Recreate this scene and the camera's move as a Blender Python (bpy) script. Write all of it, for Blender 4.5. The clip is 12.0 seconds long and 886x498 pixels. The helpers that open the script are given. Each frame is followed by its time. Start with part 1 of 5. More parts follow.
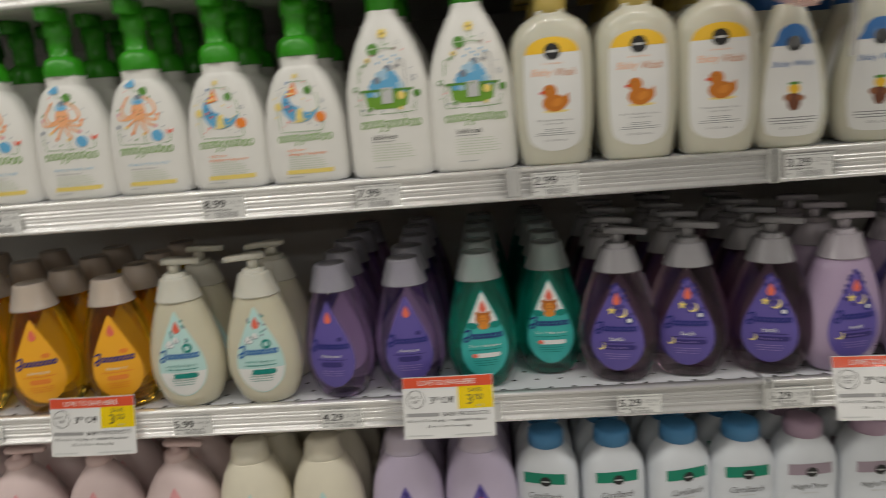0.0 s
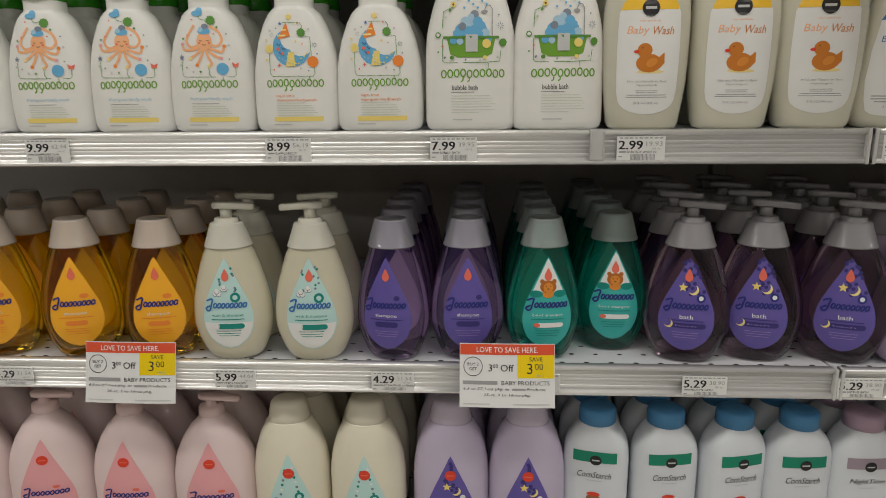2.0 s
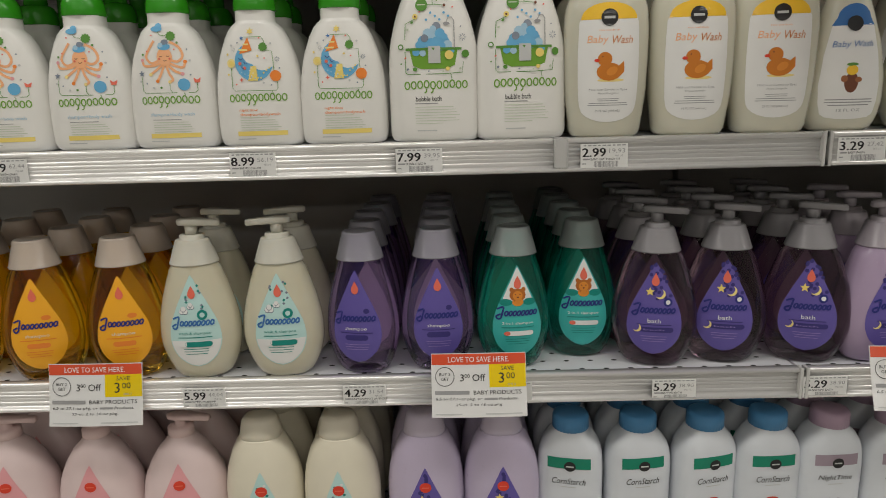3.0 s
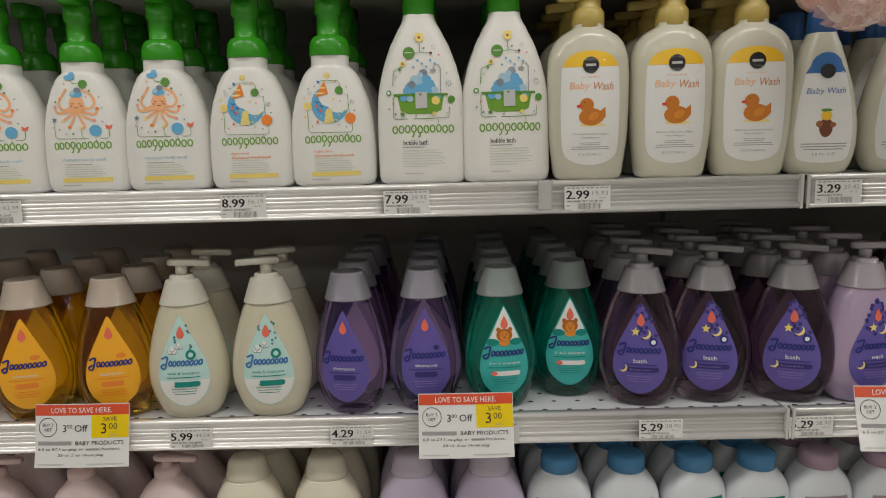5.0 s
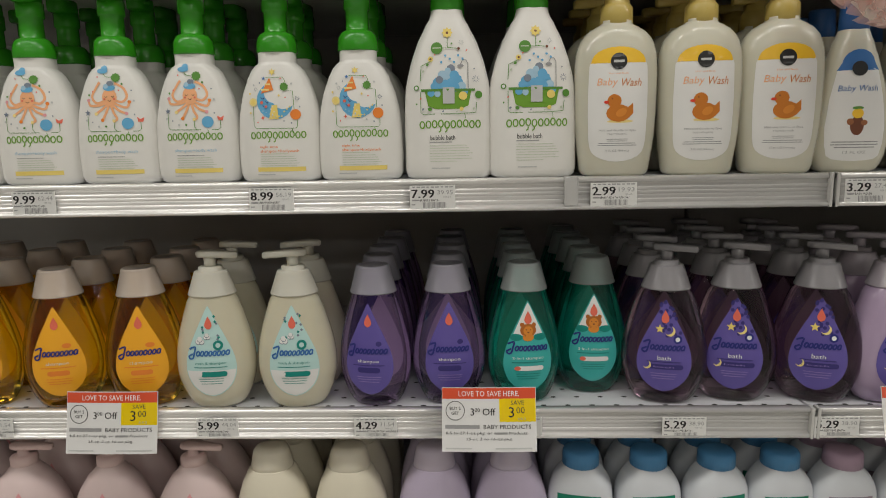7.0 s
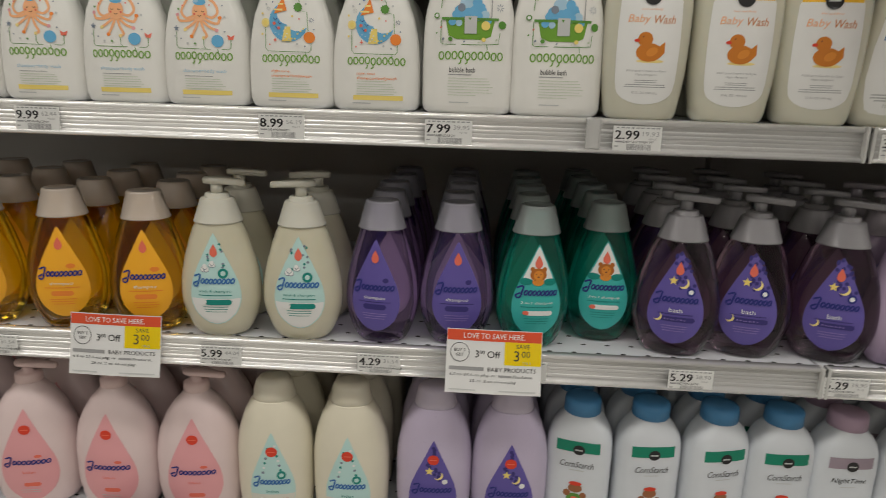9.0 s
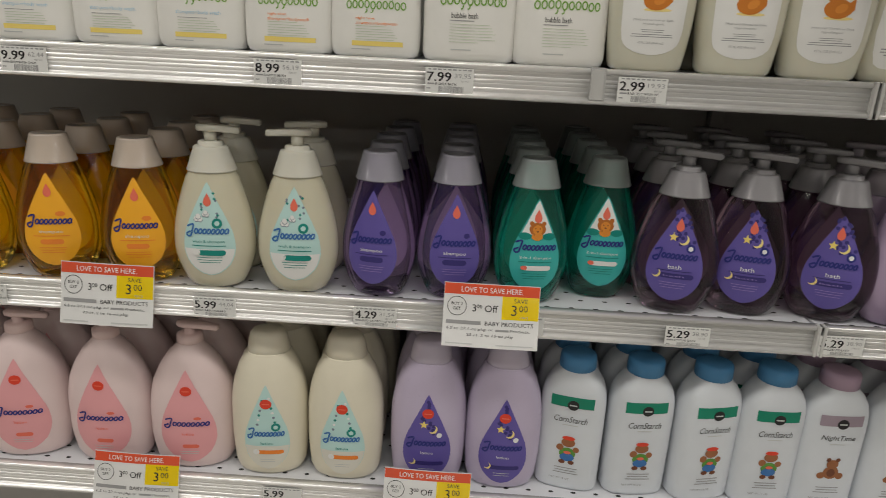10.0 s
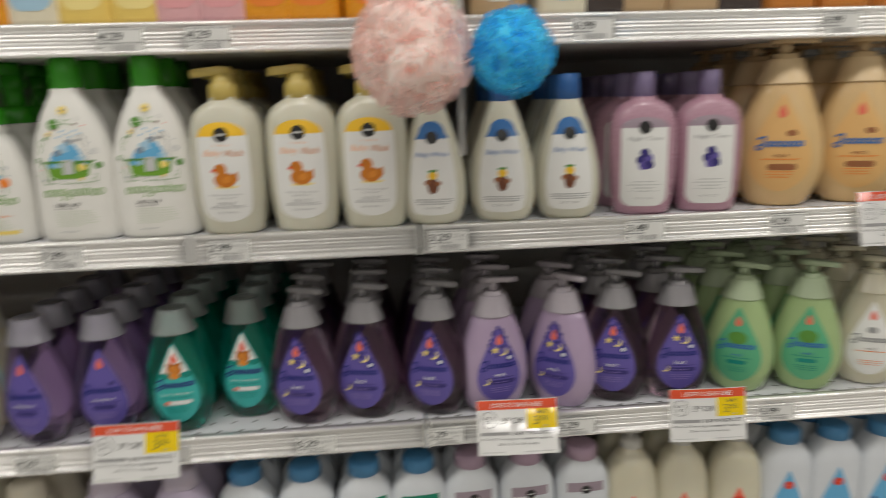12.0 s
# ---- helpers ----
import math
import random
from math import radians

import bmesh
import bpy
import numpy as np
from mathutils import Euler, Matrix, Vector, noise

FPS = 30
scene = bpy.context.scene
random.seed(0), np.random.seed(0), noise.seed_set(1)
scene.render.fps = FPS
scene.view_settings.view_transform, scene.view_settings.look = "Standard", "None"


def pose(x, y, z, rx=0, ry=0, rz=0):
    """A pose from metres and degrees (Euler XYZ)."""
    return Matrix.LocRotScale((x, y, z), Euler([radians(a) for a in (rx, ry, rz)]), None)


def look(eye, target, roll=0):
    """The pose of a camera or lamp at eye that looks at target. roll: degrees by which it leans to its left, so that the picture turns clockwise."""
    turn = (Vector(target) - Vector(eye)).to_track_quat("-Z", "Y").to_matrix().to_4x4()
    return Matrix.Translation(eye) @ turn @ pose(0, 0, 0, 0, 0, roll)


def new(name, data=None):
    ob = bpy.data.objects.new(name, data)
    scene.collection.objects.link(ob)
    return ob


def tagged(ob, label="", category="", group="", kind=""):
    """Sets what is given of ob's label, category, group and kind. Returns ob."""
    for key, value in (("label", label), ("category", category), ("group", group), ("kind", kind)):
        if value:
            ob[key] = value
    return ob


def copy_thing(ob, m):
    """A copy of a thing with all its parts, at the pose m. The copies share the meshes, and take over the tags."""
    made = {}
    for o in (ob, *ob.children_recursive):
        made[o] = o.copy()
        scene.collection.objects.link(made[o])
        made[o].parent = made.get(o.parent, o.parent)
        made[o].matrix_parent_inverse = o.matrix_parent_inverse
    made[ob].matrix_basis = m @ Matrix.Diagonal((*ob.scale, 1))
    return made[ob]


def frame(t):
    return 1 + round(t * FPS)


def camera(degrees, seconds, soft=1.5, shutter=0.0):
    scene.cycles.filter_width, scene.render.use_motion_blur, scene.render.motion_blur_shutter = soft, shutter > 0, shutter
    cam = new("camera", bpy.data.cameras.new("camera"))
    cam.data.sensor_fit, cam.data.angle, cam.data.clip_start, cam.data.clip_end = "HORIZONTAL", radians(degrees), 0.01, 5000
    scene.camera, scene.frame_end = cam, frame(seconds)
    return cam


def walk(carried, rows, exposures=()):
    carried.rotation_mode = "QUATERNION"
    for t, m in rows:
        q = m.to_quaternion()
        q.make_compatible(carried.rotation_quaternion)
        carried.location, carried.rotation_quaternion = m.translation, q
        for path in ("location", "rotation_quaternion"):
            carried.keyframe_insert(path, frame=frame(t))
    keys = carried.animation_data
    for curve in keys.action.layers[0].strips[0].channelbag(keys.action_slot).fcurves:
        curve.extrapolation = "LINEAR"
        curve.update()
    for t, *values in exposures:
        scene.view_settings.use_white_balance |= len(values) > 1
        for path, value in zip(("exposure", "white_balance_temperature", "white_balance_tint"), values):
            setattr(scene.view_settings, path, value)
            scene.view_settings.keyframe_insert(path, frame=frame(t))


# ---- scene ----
cam = camera(66.0, 12.0, soft=0.8, shutter=0.8)
PATH = [
    (0, (0.01, -0.664, 1.485), (-0.134, 1.282, 1.048), -4.7),
    (0.5, (-0.067, -0.647, 1.468), (-0.218, 1.299, 1.035), -1.9),
    (1, (-0.081, -0.639, 1.465), (-0.201, 1.303, 1.005), -0.4),
    (1.5, (-0.065, -0.634, 1.457), (-0.149, 1.303, 0.965), -0.0),
    (2, (-0.071, -0.643, 1.457), (-0.184, 1.295, 0.977), -0.6),
    (2.5, (-0.075, -0.646, 1.459), (-0.148, 1.301, 1.006), -1.4),
    (3, (-0.065, -0.643, 1.457), (-0.103, 1.305, 1.006), -1.6),
    (3.2, (-0.063, -0.642, 1.458), (-0.106, 1.304, 1.001), -1.9),
    (4.8, (-0.052, -0.653, 1.455), (-0.079, 1.316, 1.101), -1.7),
    (5, (-0.055, -0.652, 1.459), (-0.082, 1.319, 1.123), -1.5),
    (5.5, (-0.056, -0.656, 1.457), (-0.097, 1.317, 1.131), -1.3),
    (6, (-0.062, -0.653, 1.458), (-0.108, 1.314, 1.098), -0.8),
    (6.5, (-0.064, -0.656, 1.457), (-0.138, 1.314, 1.119), -1.0),
    (7, (-0.063, -0.656, 1.459), (-0.14, 1.312, 1.111), -1.1),
    (7.2, (-0.063, -0.655, 1.455), (-0.13, 1.31, 1.09), -0.9),
    (8.8, (-0.072, -0.638, 1.452), (-0.119, 1.299, 0.956), 1.3),
    (9, (-0.066, -0.639, 1.452), (-0.167, 1.291, 0.938), 1.7),
    (9.5, (-0.08, -0.638, 1.447), (-0.204, 1.29, 0.928), 0.8),
    (10, (-0.074, -0.634, 1.437), (-0.14, 1.27, 0.828), 2.8),
    (10.5, (-0.009, -0.647, 1.437), (-0.067, 1.26, 0.838), 1.2),
    (11, (0.092, -0.679, 1.472), (-0.008, 1.241, 0.922), 0.5),
    (11.4, (0.181, -0.707, 1.519), (0.14, 1.233, 1.036), -0.2),
    (11.5, (0.21, -0.728, 1.528), (0.142, 1.217, 1.050), -1.1),
    (12, (0.244, -0.737, 1.549), (0.405, 1.209, 1.112), -1.8),
]
walk(cam, [(t, look(eye, target, roll)) for t, eye, target, roll in PATH], [(0, 0.0), (10.8, 0.0), (12, 0.12)])

# ---- light: rows of ceiling luminaires over this aisle and the next ones ----
LAMP_W = 10.35
for ly, share in ((-0.95, 0.95), (-2.35, 0.36), (-5.4, 1.10), (-7.6, 1.10)):
    for lx in (-3.0, -1.5, 0.0, 1.5, 3.0):
        lamp = bpy.data.lights.new("ceiling_lamp", "AREA")
        lamp.shape, lamp.size, lamp.size_y = "RECTANGLE", 1.15, 0.28
        lamp.energy, lamp.color = LAMP_W * share, (1.0, 0.965, 0.91)
        new("ceiling_lamp", lamp).matrix_world = pose(lx + 0.35, ly, 3.05)
dark_world = bpy.data.worlds.new("indoor")
dark_world.use_nodes = True
dark_world.node_tree.nodes["Background"].inputs[0].default_value = (0.9, 0.92, 1.0, 1)
dark_world.node_tree.nodes["Background"].inputs[1].default_value = 0.02
scene.world = dark_world

# ---- materials ----
MATS = {}


def mat(name, color=(0.8, 0.8, 0.8), rough=0.4, metal=0.0, trans=0.0, coat=0.0, vary=0.05, size=40.0, bump=0.0, ior=1.45, sss=0.0):
    if name in MATS:
        return MATS[name]
    m = bpy.data.materials.new(name)
    m.use_nodes = True
    nt = m.node_tree
    b = nt.nodes["Principled BSDF"]
    b.inputs["Roughness"].default_value = rough
    b.inputs["Metallic"].default_value = metal
    b.inputs["Transmission Weight"].default_value = trans
    b.inputs["Coat Weight"].default_value = coat
    b.inputs["IOR"].default_value = ior
    if sss:
        b.inputs["Subsurface Weight"].default_value = sss
        b.inputs["Subsurface Radius"].default_value = (0.012, 0.010, 0.008)
    tex = nt.nodes.new("ShaderNodeTexCoord")
    n1 = nt.nodes.new("ShaderNodeTexNoise")
    n1.inputs["Scale"].default_value, n1.inputs["Detail"].default_value = size, 4.0
    n2 = nt.nodes.new("ShaderNodeTexNoise")
    n2.inputs["Scale"].default_value = size * 9
    nt.links.new(tex.outputs["Object"], n1.inputs["Vector"])
    nt.links.new(tex.outputs["Object"], n2.inputs["Vector"])
    info = nt.nodes.new("ShaderNodeObjectInfo")
    add = nt.nodes.new("ShaderNodeMath")
    add.operation = "MULTIPLY_ADD"
    add.inputs[1].default_value = 0.35
    nt.links.new(info.outputs["Random"], add.inputs[0])
    nt.links.new(n1.outputs["Fac"], add.inputs[2])
    mix = nt.nodes.new("ShaderNodeMix")
    mix.data_type = "RGBA"
    mix.inputs["A"].default_value = (*[c * (1 - vary) for c in color], 1)
    mix.inputs["B"].default_value = (*[min(1, c * (1 + vary)) for c in color], 1)
    nt.links.new(add.outputs[0], mix.inputs["Factor"])
    nt.links.new(mix.outputs["Result"], b.inputs["Base Color"])
    ramp = nt.nodes.new("ShaderNodeMapRange")
    soften = 0.06 if metal else 0.22
    ramp.inputs["To Min"].default_value, ramp.inputs["To Max"].default_value = rough * (1 - soften), min(1, rough * (1 + soften))
    nt.links.new(n2.outputs["Fac"], ramp.inputs["Value"])
    nt.links.new(ramp.outputs["Result"], b.inputs["Roughness"])
    if bump:
        bp = nt.nodes.new("ShaderNodeBump")
        bp.inputs["Strength"].default_value, bp.inputs["Distance"].default_value = bump, 0.002
        nt.links.new(n2.outputs["Fac"], bp.inputs["Height"])
        nt.links.new(bp.outputs["Normal"], b.inputs["Normal"])
    MATS[name] = m
    return m


def ink(name, color):
    return mat("ink_" + name, color, 0.4, coat=0.15, vary=0.04)


INKS = {
    "white": (0.80, 0.80, 0.78), "cream": (0.72, 0.70, 0.62), "green": (0.16, 0.36, 0.03), "palegreen": (0.56, 0.63, 0.48), "leaf": (0.10, 0.28, 0.04),
    "orange": (0.85, 0.24, 0.03), "paleorange": (0.90, 0.45, 0.22), "sky": (0.13, 0.42, 0.68), "paleblue": (0.38, 0.58, 0.72), "blue": (0.04, 0.16, 0.42),
    "navy": (0.018, 0.025, 0.20), "yellow": (0.90, 0.55, 0.03), "lemon": (0.86, 0.68, 0.18), "paleyellow": (0.88, 0.72, 0.28), "red": (0.72, 0.05, 0.02), "coral": (0.80, 0.16, 0.10),
    "pink": (0.78, 0.36, 0.38), "black": (0.012, 0.012, 0.012), "grey": (0.32, 0.32, 0.32), "palegrey": (0.55, 0.56, 0.55), "teal": (0.0, 0.24, 0.20),
    "aqua": (0.045, 0.44, 0.41), "paleaqua": (0.50, 0.72, 0.69), "violet": (0.118, 0.088, 0.35), "deepviolet": (0.035, 0.025, 0.17), "lilac": (0.30, 0.22, 0.52),
    "brown": (0.16, 0.05, 0.02), "tan": (0.32, 0.12, 0.045), "duck": (0.60, 0.19, 0.015), "lion": (0.72, 0.26, 0.03), "mane": (0.45, 0.13, 0.015), "mint": (0.10, 0.42, 0.22), "mauve": (0.34, 0.27, 0.32), "emerald": (0.0, 0.22, 0.13),
    "amber": (0.90, 0.42, 0.02), "saleyellow": (0.85, 0.62, 0.0), "salered": (0.72, 0.085, 0.03), "peach": (0.75, 0.45, 0.17), "slate": (0.20, 0.24, 0.30), "backplum": (0.22, 0.145, 0.21), "backamber": (0.98, 0.72, 0.07), "backlilac": (0.74, 0.62, 0.78), "backaqua": (0.12, 0.48, 0.41),
}


def I(name):
    return ink(name, INKS[name])


white_hdpe = mat("white_plastic", (0.80, 0.79, 0.75), 0.32, coat=0.1, bump=0.02)
green_pp = mat("green_plastic", (0.035, 0.30, 0.012), 0.25, coat=0.2)
yellow_pp = mat("yellow_plastic", (0.52, 0.40, 0.11), 0.3, coat=0.2)
blue_pp = mat("blue_plastic", (0.025, 0.11, 0.33), 0.3, coat=0.2)
capblue_pp = mat("cap_blue_plastic", (0.07, 0.24, 0.46), 0.35)
mauve_pp = mat("mauve_plastic", (0.45, 0.32, 0.42), 0.35)
purple_pp = mat("purple_plastic", (0.20, 0.16, 0.28), 0.3)
frost_cap = mat("frosted_cap", (0.325, 0.32, 0.335), 0.38, vary=0.06, sss=0.35)
cloudy = mat("cloudy_bottle", (0.63, 0.615, 0.505), 0.22, coat=0.4, sss=0.35)
pink_bottle = mat("pink_bottle", (0.44, 0.25, 0.32), 0.28, coat=0.3)
milky = mat("milky_bottle", (0.63, 0.595, 0.455), 0.18, coat=0.6, sss=0.35)
lilac_bottle = mat("lilac_bottle", (0.42, 0.32, 0.46), 0.25, coat=0.35)
lilac_lotion = mat("lilac_lotion_bottle", (0.53, 0.46, 0.60), 0.3, coat=0.2)
green_bottle = mat("green_lotion_bottle", (0.36, 0.49, 0.23), 0.25, coat=0.35)
tan_bottle = mat("tan_bottle", (0.70, 0.48, 0.23), 0.25, coat=0.35)
pink_lotion = mat("pink_lotion_bottle", (0.76, 0.61, 0.60), 0.32, coat=0.2)
pink_pump = mat("pink_pump", (0.74, 0.56, 0.54), 0.35)
cream_lotion = mat("cream_lotion_bottle", (0.76, 0.71, 0.57), 0.32, coat=0.2)
clear_cap = mat("hazy_cap", (0.55, 0.54, 0.50), 0.35)
powder_white = mat("powder_bottle", (0.66, 0.69, 0.73), 0.35, coat=0.1)


def gel(name, colour, tint, clear=0.42, trans=0.75, gloss=0.04):
    """A coloured liquid in a clear bottle: part of the light goes straight through, tinted."""
    m = mat(name, colour, 0.02, trans=trans, ior=1.42, vary=0.02, coat=0.0 if trans == 0 else 0.35)
    nt = m.node_tree
    out, b = nt.nodes["Material Output"], nt.nodes["Principled BSDF"]
    tr = nt.nodes.new("ShaderNodeBsdfTransparent")
    tr.inputs["Color"].default_value = (*tint, 1)
    mx = nt.nodes.new("ShaderNodeMixShader")
    mx.inputs[0].default_value = clear
    nt.links.new(b.outputs[0], mx.inputs[1])
    nt.links.new(tr.outputs[0], mx.inputs[2])
    shine, edge, skin = nt.nodes.new("ShaderNodeBsdfGlossy"), nt.nodes.new("ShaderNodeFresnel"), nt.nodes.new("ShaderNodeMixShader")
    shine.inputs["Roughness"].default_value, edge.inputs["IOR"].default_value = gloss, 1.36
    nt.links.new(edge.outputs[0], skin.inputs[0])
    nt.links.new(mx.outputs[0], skin.inputs[1])
    nt.links.new(shine.outputs[0], skin.inputs[2])
    nt.links.new(skin.outputs[0], out.inputs["Surface"])
    return m


def frosted(name, colour, clear):
    """Frosted thin plastic, part of it see-through."""
    m = gel(name, colour, (0.93, 0.93, 0.93), clear, 0.0, 0.3)
    m.node_tree.nodes["Principled BSDF"].inputs["Coat Weight"].default_value = 0.25
    for n in m.node_tree.nodes:
        if n.type == "MAP_RANGE":
            n.inputs["To Min"].default_value, n.inputs["To Max"].default_value = 0.28, 0.42
    return m


CAPS = {"amber": frosted("peach_frosted_cap", (0.60, 0.51, 0.43), 0.30), "calm": frosted("lilac_frosted_cap", (0.34, 0.33, 0.38), 0.40), "tangle": frosted("grey_frosted_cap", (0.32, 0.355, 0.345), 0.40),
        "bath": frosted("plum_frosted_cap", (0.30, 0.29, 0.305), 0.28), "wash": frosted("rosy_frosted_cap", (0.42, 0.38, 0.42), 0.20)}
NECKS = {"amber": mat("amber_neck", (0.62, 0.36, 0.12), 0.4), "calm": mat("purple_neck", (0.30, 0.24, 0.40), 0.4), "tangle": mat("teal_neck", (0.10, 0.42, 0.36), 0.4),
         "bath": mat("plum_neck", (0.30, 0.24, 0.30), 0.4), "wash": mat("lilac_neck", (0.45, 0.34, 0.48), 0.4)}
amber_gel = gel("amber_gel", (1.0, 0.66, 0.06), (1.0, 0.79, 0.17), 0.62, 1.0)
purple_gel = gel("purple_gel", (0.55, 0.42, 0.68), (0.80, 0.68, 0.90), 0.60, 1.0)
plum_gel = gel("plum_gel", (0.55, 0.38, 0.50), (0.82, 0.67, 0.76), 0.58, 1.0)
teal_gel = gel("teal_gel", (0.02, 0.62, 0.50), (0.12, 0.84, 0.70), 0.55, 0.92)
paper = mat("paper_tag", (0.74, 0.74, 0.72), 0.55, vary=0.04, size=120)
gloss_card = mat("glossy_card", (0.78, 0.78, 0.77), 0.10, coat=1.0, vary=0.02)
deck_white = mat("painted_steel_deck", (0.66, 0.67, 0.70), 0.45, vary=0.10, size=12, bump=0.03)
deck_grey = mat("shelf_underside", (0.62, 0.60, 0.56), 0.5, vary=0.10, size=12)
dark_panel = mat("dark_back_panel", (0.40, 0.39, 0.37), 0.7, vary=0.2, size=6, bump=0.1)
hole_black = mat("hole_shadow", (0.02, 0.02, 0.02), 0.9)
floor_tile = mat("vinyl_floor", (0.52, 0.50, 0.46), 0.3, vary=0.12, size=3)
wall_paint = mat("wall_paint", (0.40, 0.385, 0.36), 0.8, vary=0.1, size=2)
ceil_paint = mat("ceiling_paint", (0.72, 0.72, 0.70), 0.9, vary=0.05, size=2)
clip_plastic = mat("clear_clip", (0.85, 0.85, 0.84), 0.15, trans=0.6, coat=0.2)


rail_alu = mat("rail_aluminium", (0.95, 0.945, 0.93), 0.27, metal=0.62, vary=0.03, size=4)
for node in rail_alu.node_tree.nodes:
    if node.type == "MAP_RANGE":
        node.inputs["To Min"].default_value = node.inputs["To Max"].default_value = 0.27
rail_cap = mat("rail_end_plastic", (0.55, 0.55, 0.53), 0.3, coat=0.2)

# ---- building blocks ----


def mesh_from(name, verts, faces, mats, face_mats=None, smooth=True):
    me = bpy.data.meshes.new(name)
    me.from_pydata(verts, [], faces)
    for m in mats:
        me.materials.append(m)
    if face_mats is not None:
        me.polygons.foreach_set("material_index", face_mats)
    me.polygons.foreach_set("use_smooth", [smooth] * len(me.polygons))
    me.update()
    return me


def hang(name, me, parent, label=""):
    ob = new(name, me)
    ob.parent = parent
    return tagged(ob, label)


def part(name, bm, material, parent, label="", smooth=False):
    me = bpy.data.meshes.new(name)
    bm.to_mesh(me)
    bm.free()
    me.materials.append(material)
    me.polygons.foreach_set("use_smooth", [smooth] * len(me.polygons))
    return hang(name, me, parent, label)


def thing(name, label, category, group="", kind=""):
    return tagged(new(name), label, category, group, kind)


def box(bm, x0, x1, y0, y1, z0, z1, bevel=0.0):
    r = bmesh.ops.create_cube(bm, size=1.0, matrix=Matrix.LocRotScale(((x0 + x1) / 2, (y0 + y1) / 2, (z0 + z1) / 2), None, (x1 - x0, y1 - y0, z1 - z0)))
    if bevel:
        es = list({e for v in r["verts"] for e in v.link_edges})
        bmesh.ops.bevel(bm, geom=es, offset=bevel, segments=2, affect="EDGES", profile=0.5)
    return bm


class Form:
    """A bottle body: rows of (z, half width, half depth), rounded by a superellipse of exponent p, swept smoothly."""

    def __init__(self, rows, p=2.2, step=3):
        r = np.array(rows, float)
        out = []
        for i in range(len(r) - 1):
            a, b = r[max(i - 1, 0)], r[i]
            c, d = r[i + 1], r[min(i + 2, len(r) - 1)]
            for k in range(step):
                u = k / step
                v = 0.5 * (2 * b + (c - a) * u + (2 * a - 5 * b + 4 * c - d) * u * u + (3 * b - a - 3 * c + d) * u ** 3)
                v[0] = b[0] + (c[0] - b[0]) * u
                v[1:] = np.clip(v[1:], np.minimum(b, c)[1:], np.maximum(b, c)[1:])
                out.append(v)
        out.append(r[-1])
        self.rows, self.p = np.array(out), p

    def mesh(self, name, material, n=40, ridge=0.0, count=0, cx=0.0, cy=0.0):
        verts, faces = [], []
        for z, w, d in self.rows:
            for k in range(n):
                a = 2 * math.pi * k / n
                c, s = math.cos(a), math.sin(a)
                e = 2 / self.p
                g = 1 + (ridge * (0.5 + 0.5 * math.cos(count * a)) if count else 0)
                verts.append((cx + w * g * math.copysign(abs(c) ** e, c), cy + d * g * math.copysign(abs(s) ** e, s), z))
        m = len(self.rows)
        for i in range(m - 1):
            for k in range(n):
                q = (k + 1) % n
                faces.append((i * n + k, i * n + q, (i + 1) * n + q, (i + 1) * n + k))
        faces.append(tuple(range(n - 1, -1, -1)))
        faces.append(tuple((m - 1) * n + k for k in range(n)))
        me = mesh_from(name, verts, faces, [material])
        return me

    def front(self, x, z):
        zs = self.rows[:, 0]
        w, d = np.interp(z, zs, self.rows[:, 1]), np.interp(z, zs, self.rows[:, 2])
        u = min(0.985, abs(x) / w)
        return -d * (1 - u ** self.p) ** (1 / self.p)


def flat_front(x, z):
    return 0.0


_text = {}


def text_shape(s):
    """Outline mesh of a word in the built-in font, one unit high, centred."""
    if s not in _text:
        cu = bpy.data.curves.new("word", "FONT")
        cu.body, cu.align_x, cu.align_y, cu.resolution_u = s, "CENTER", "CENTER", 2
        ob = new("word", cu)
        dg = bpy.context.evaluated_depsgraph_get()
        me = bpy.data.meshes.new_from_object(ob.evaluated_get(dg))
        vs = np.array([v.co[:2] for v in me.vertices])
        fs = [tuple(p.vertices) for p in me.polygons]
        lo, hi = vs.min(0), vs.max(0)
        vs = vs - (lo + hi) / 2
        bpy.data.objects.remove(ob)
        bpy.data.meshes.remove(me)
        bpy.data.curves.remove(cu)
        _text[s] = (vs, fs, hi - lo)
    return _text[s]


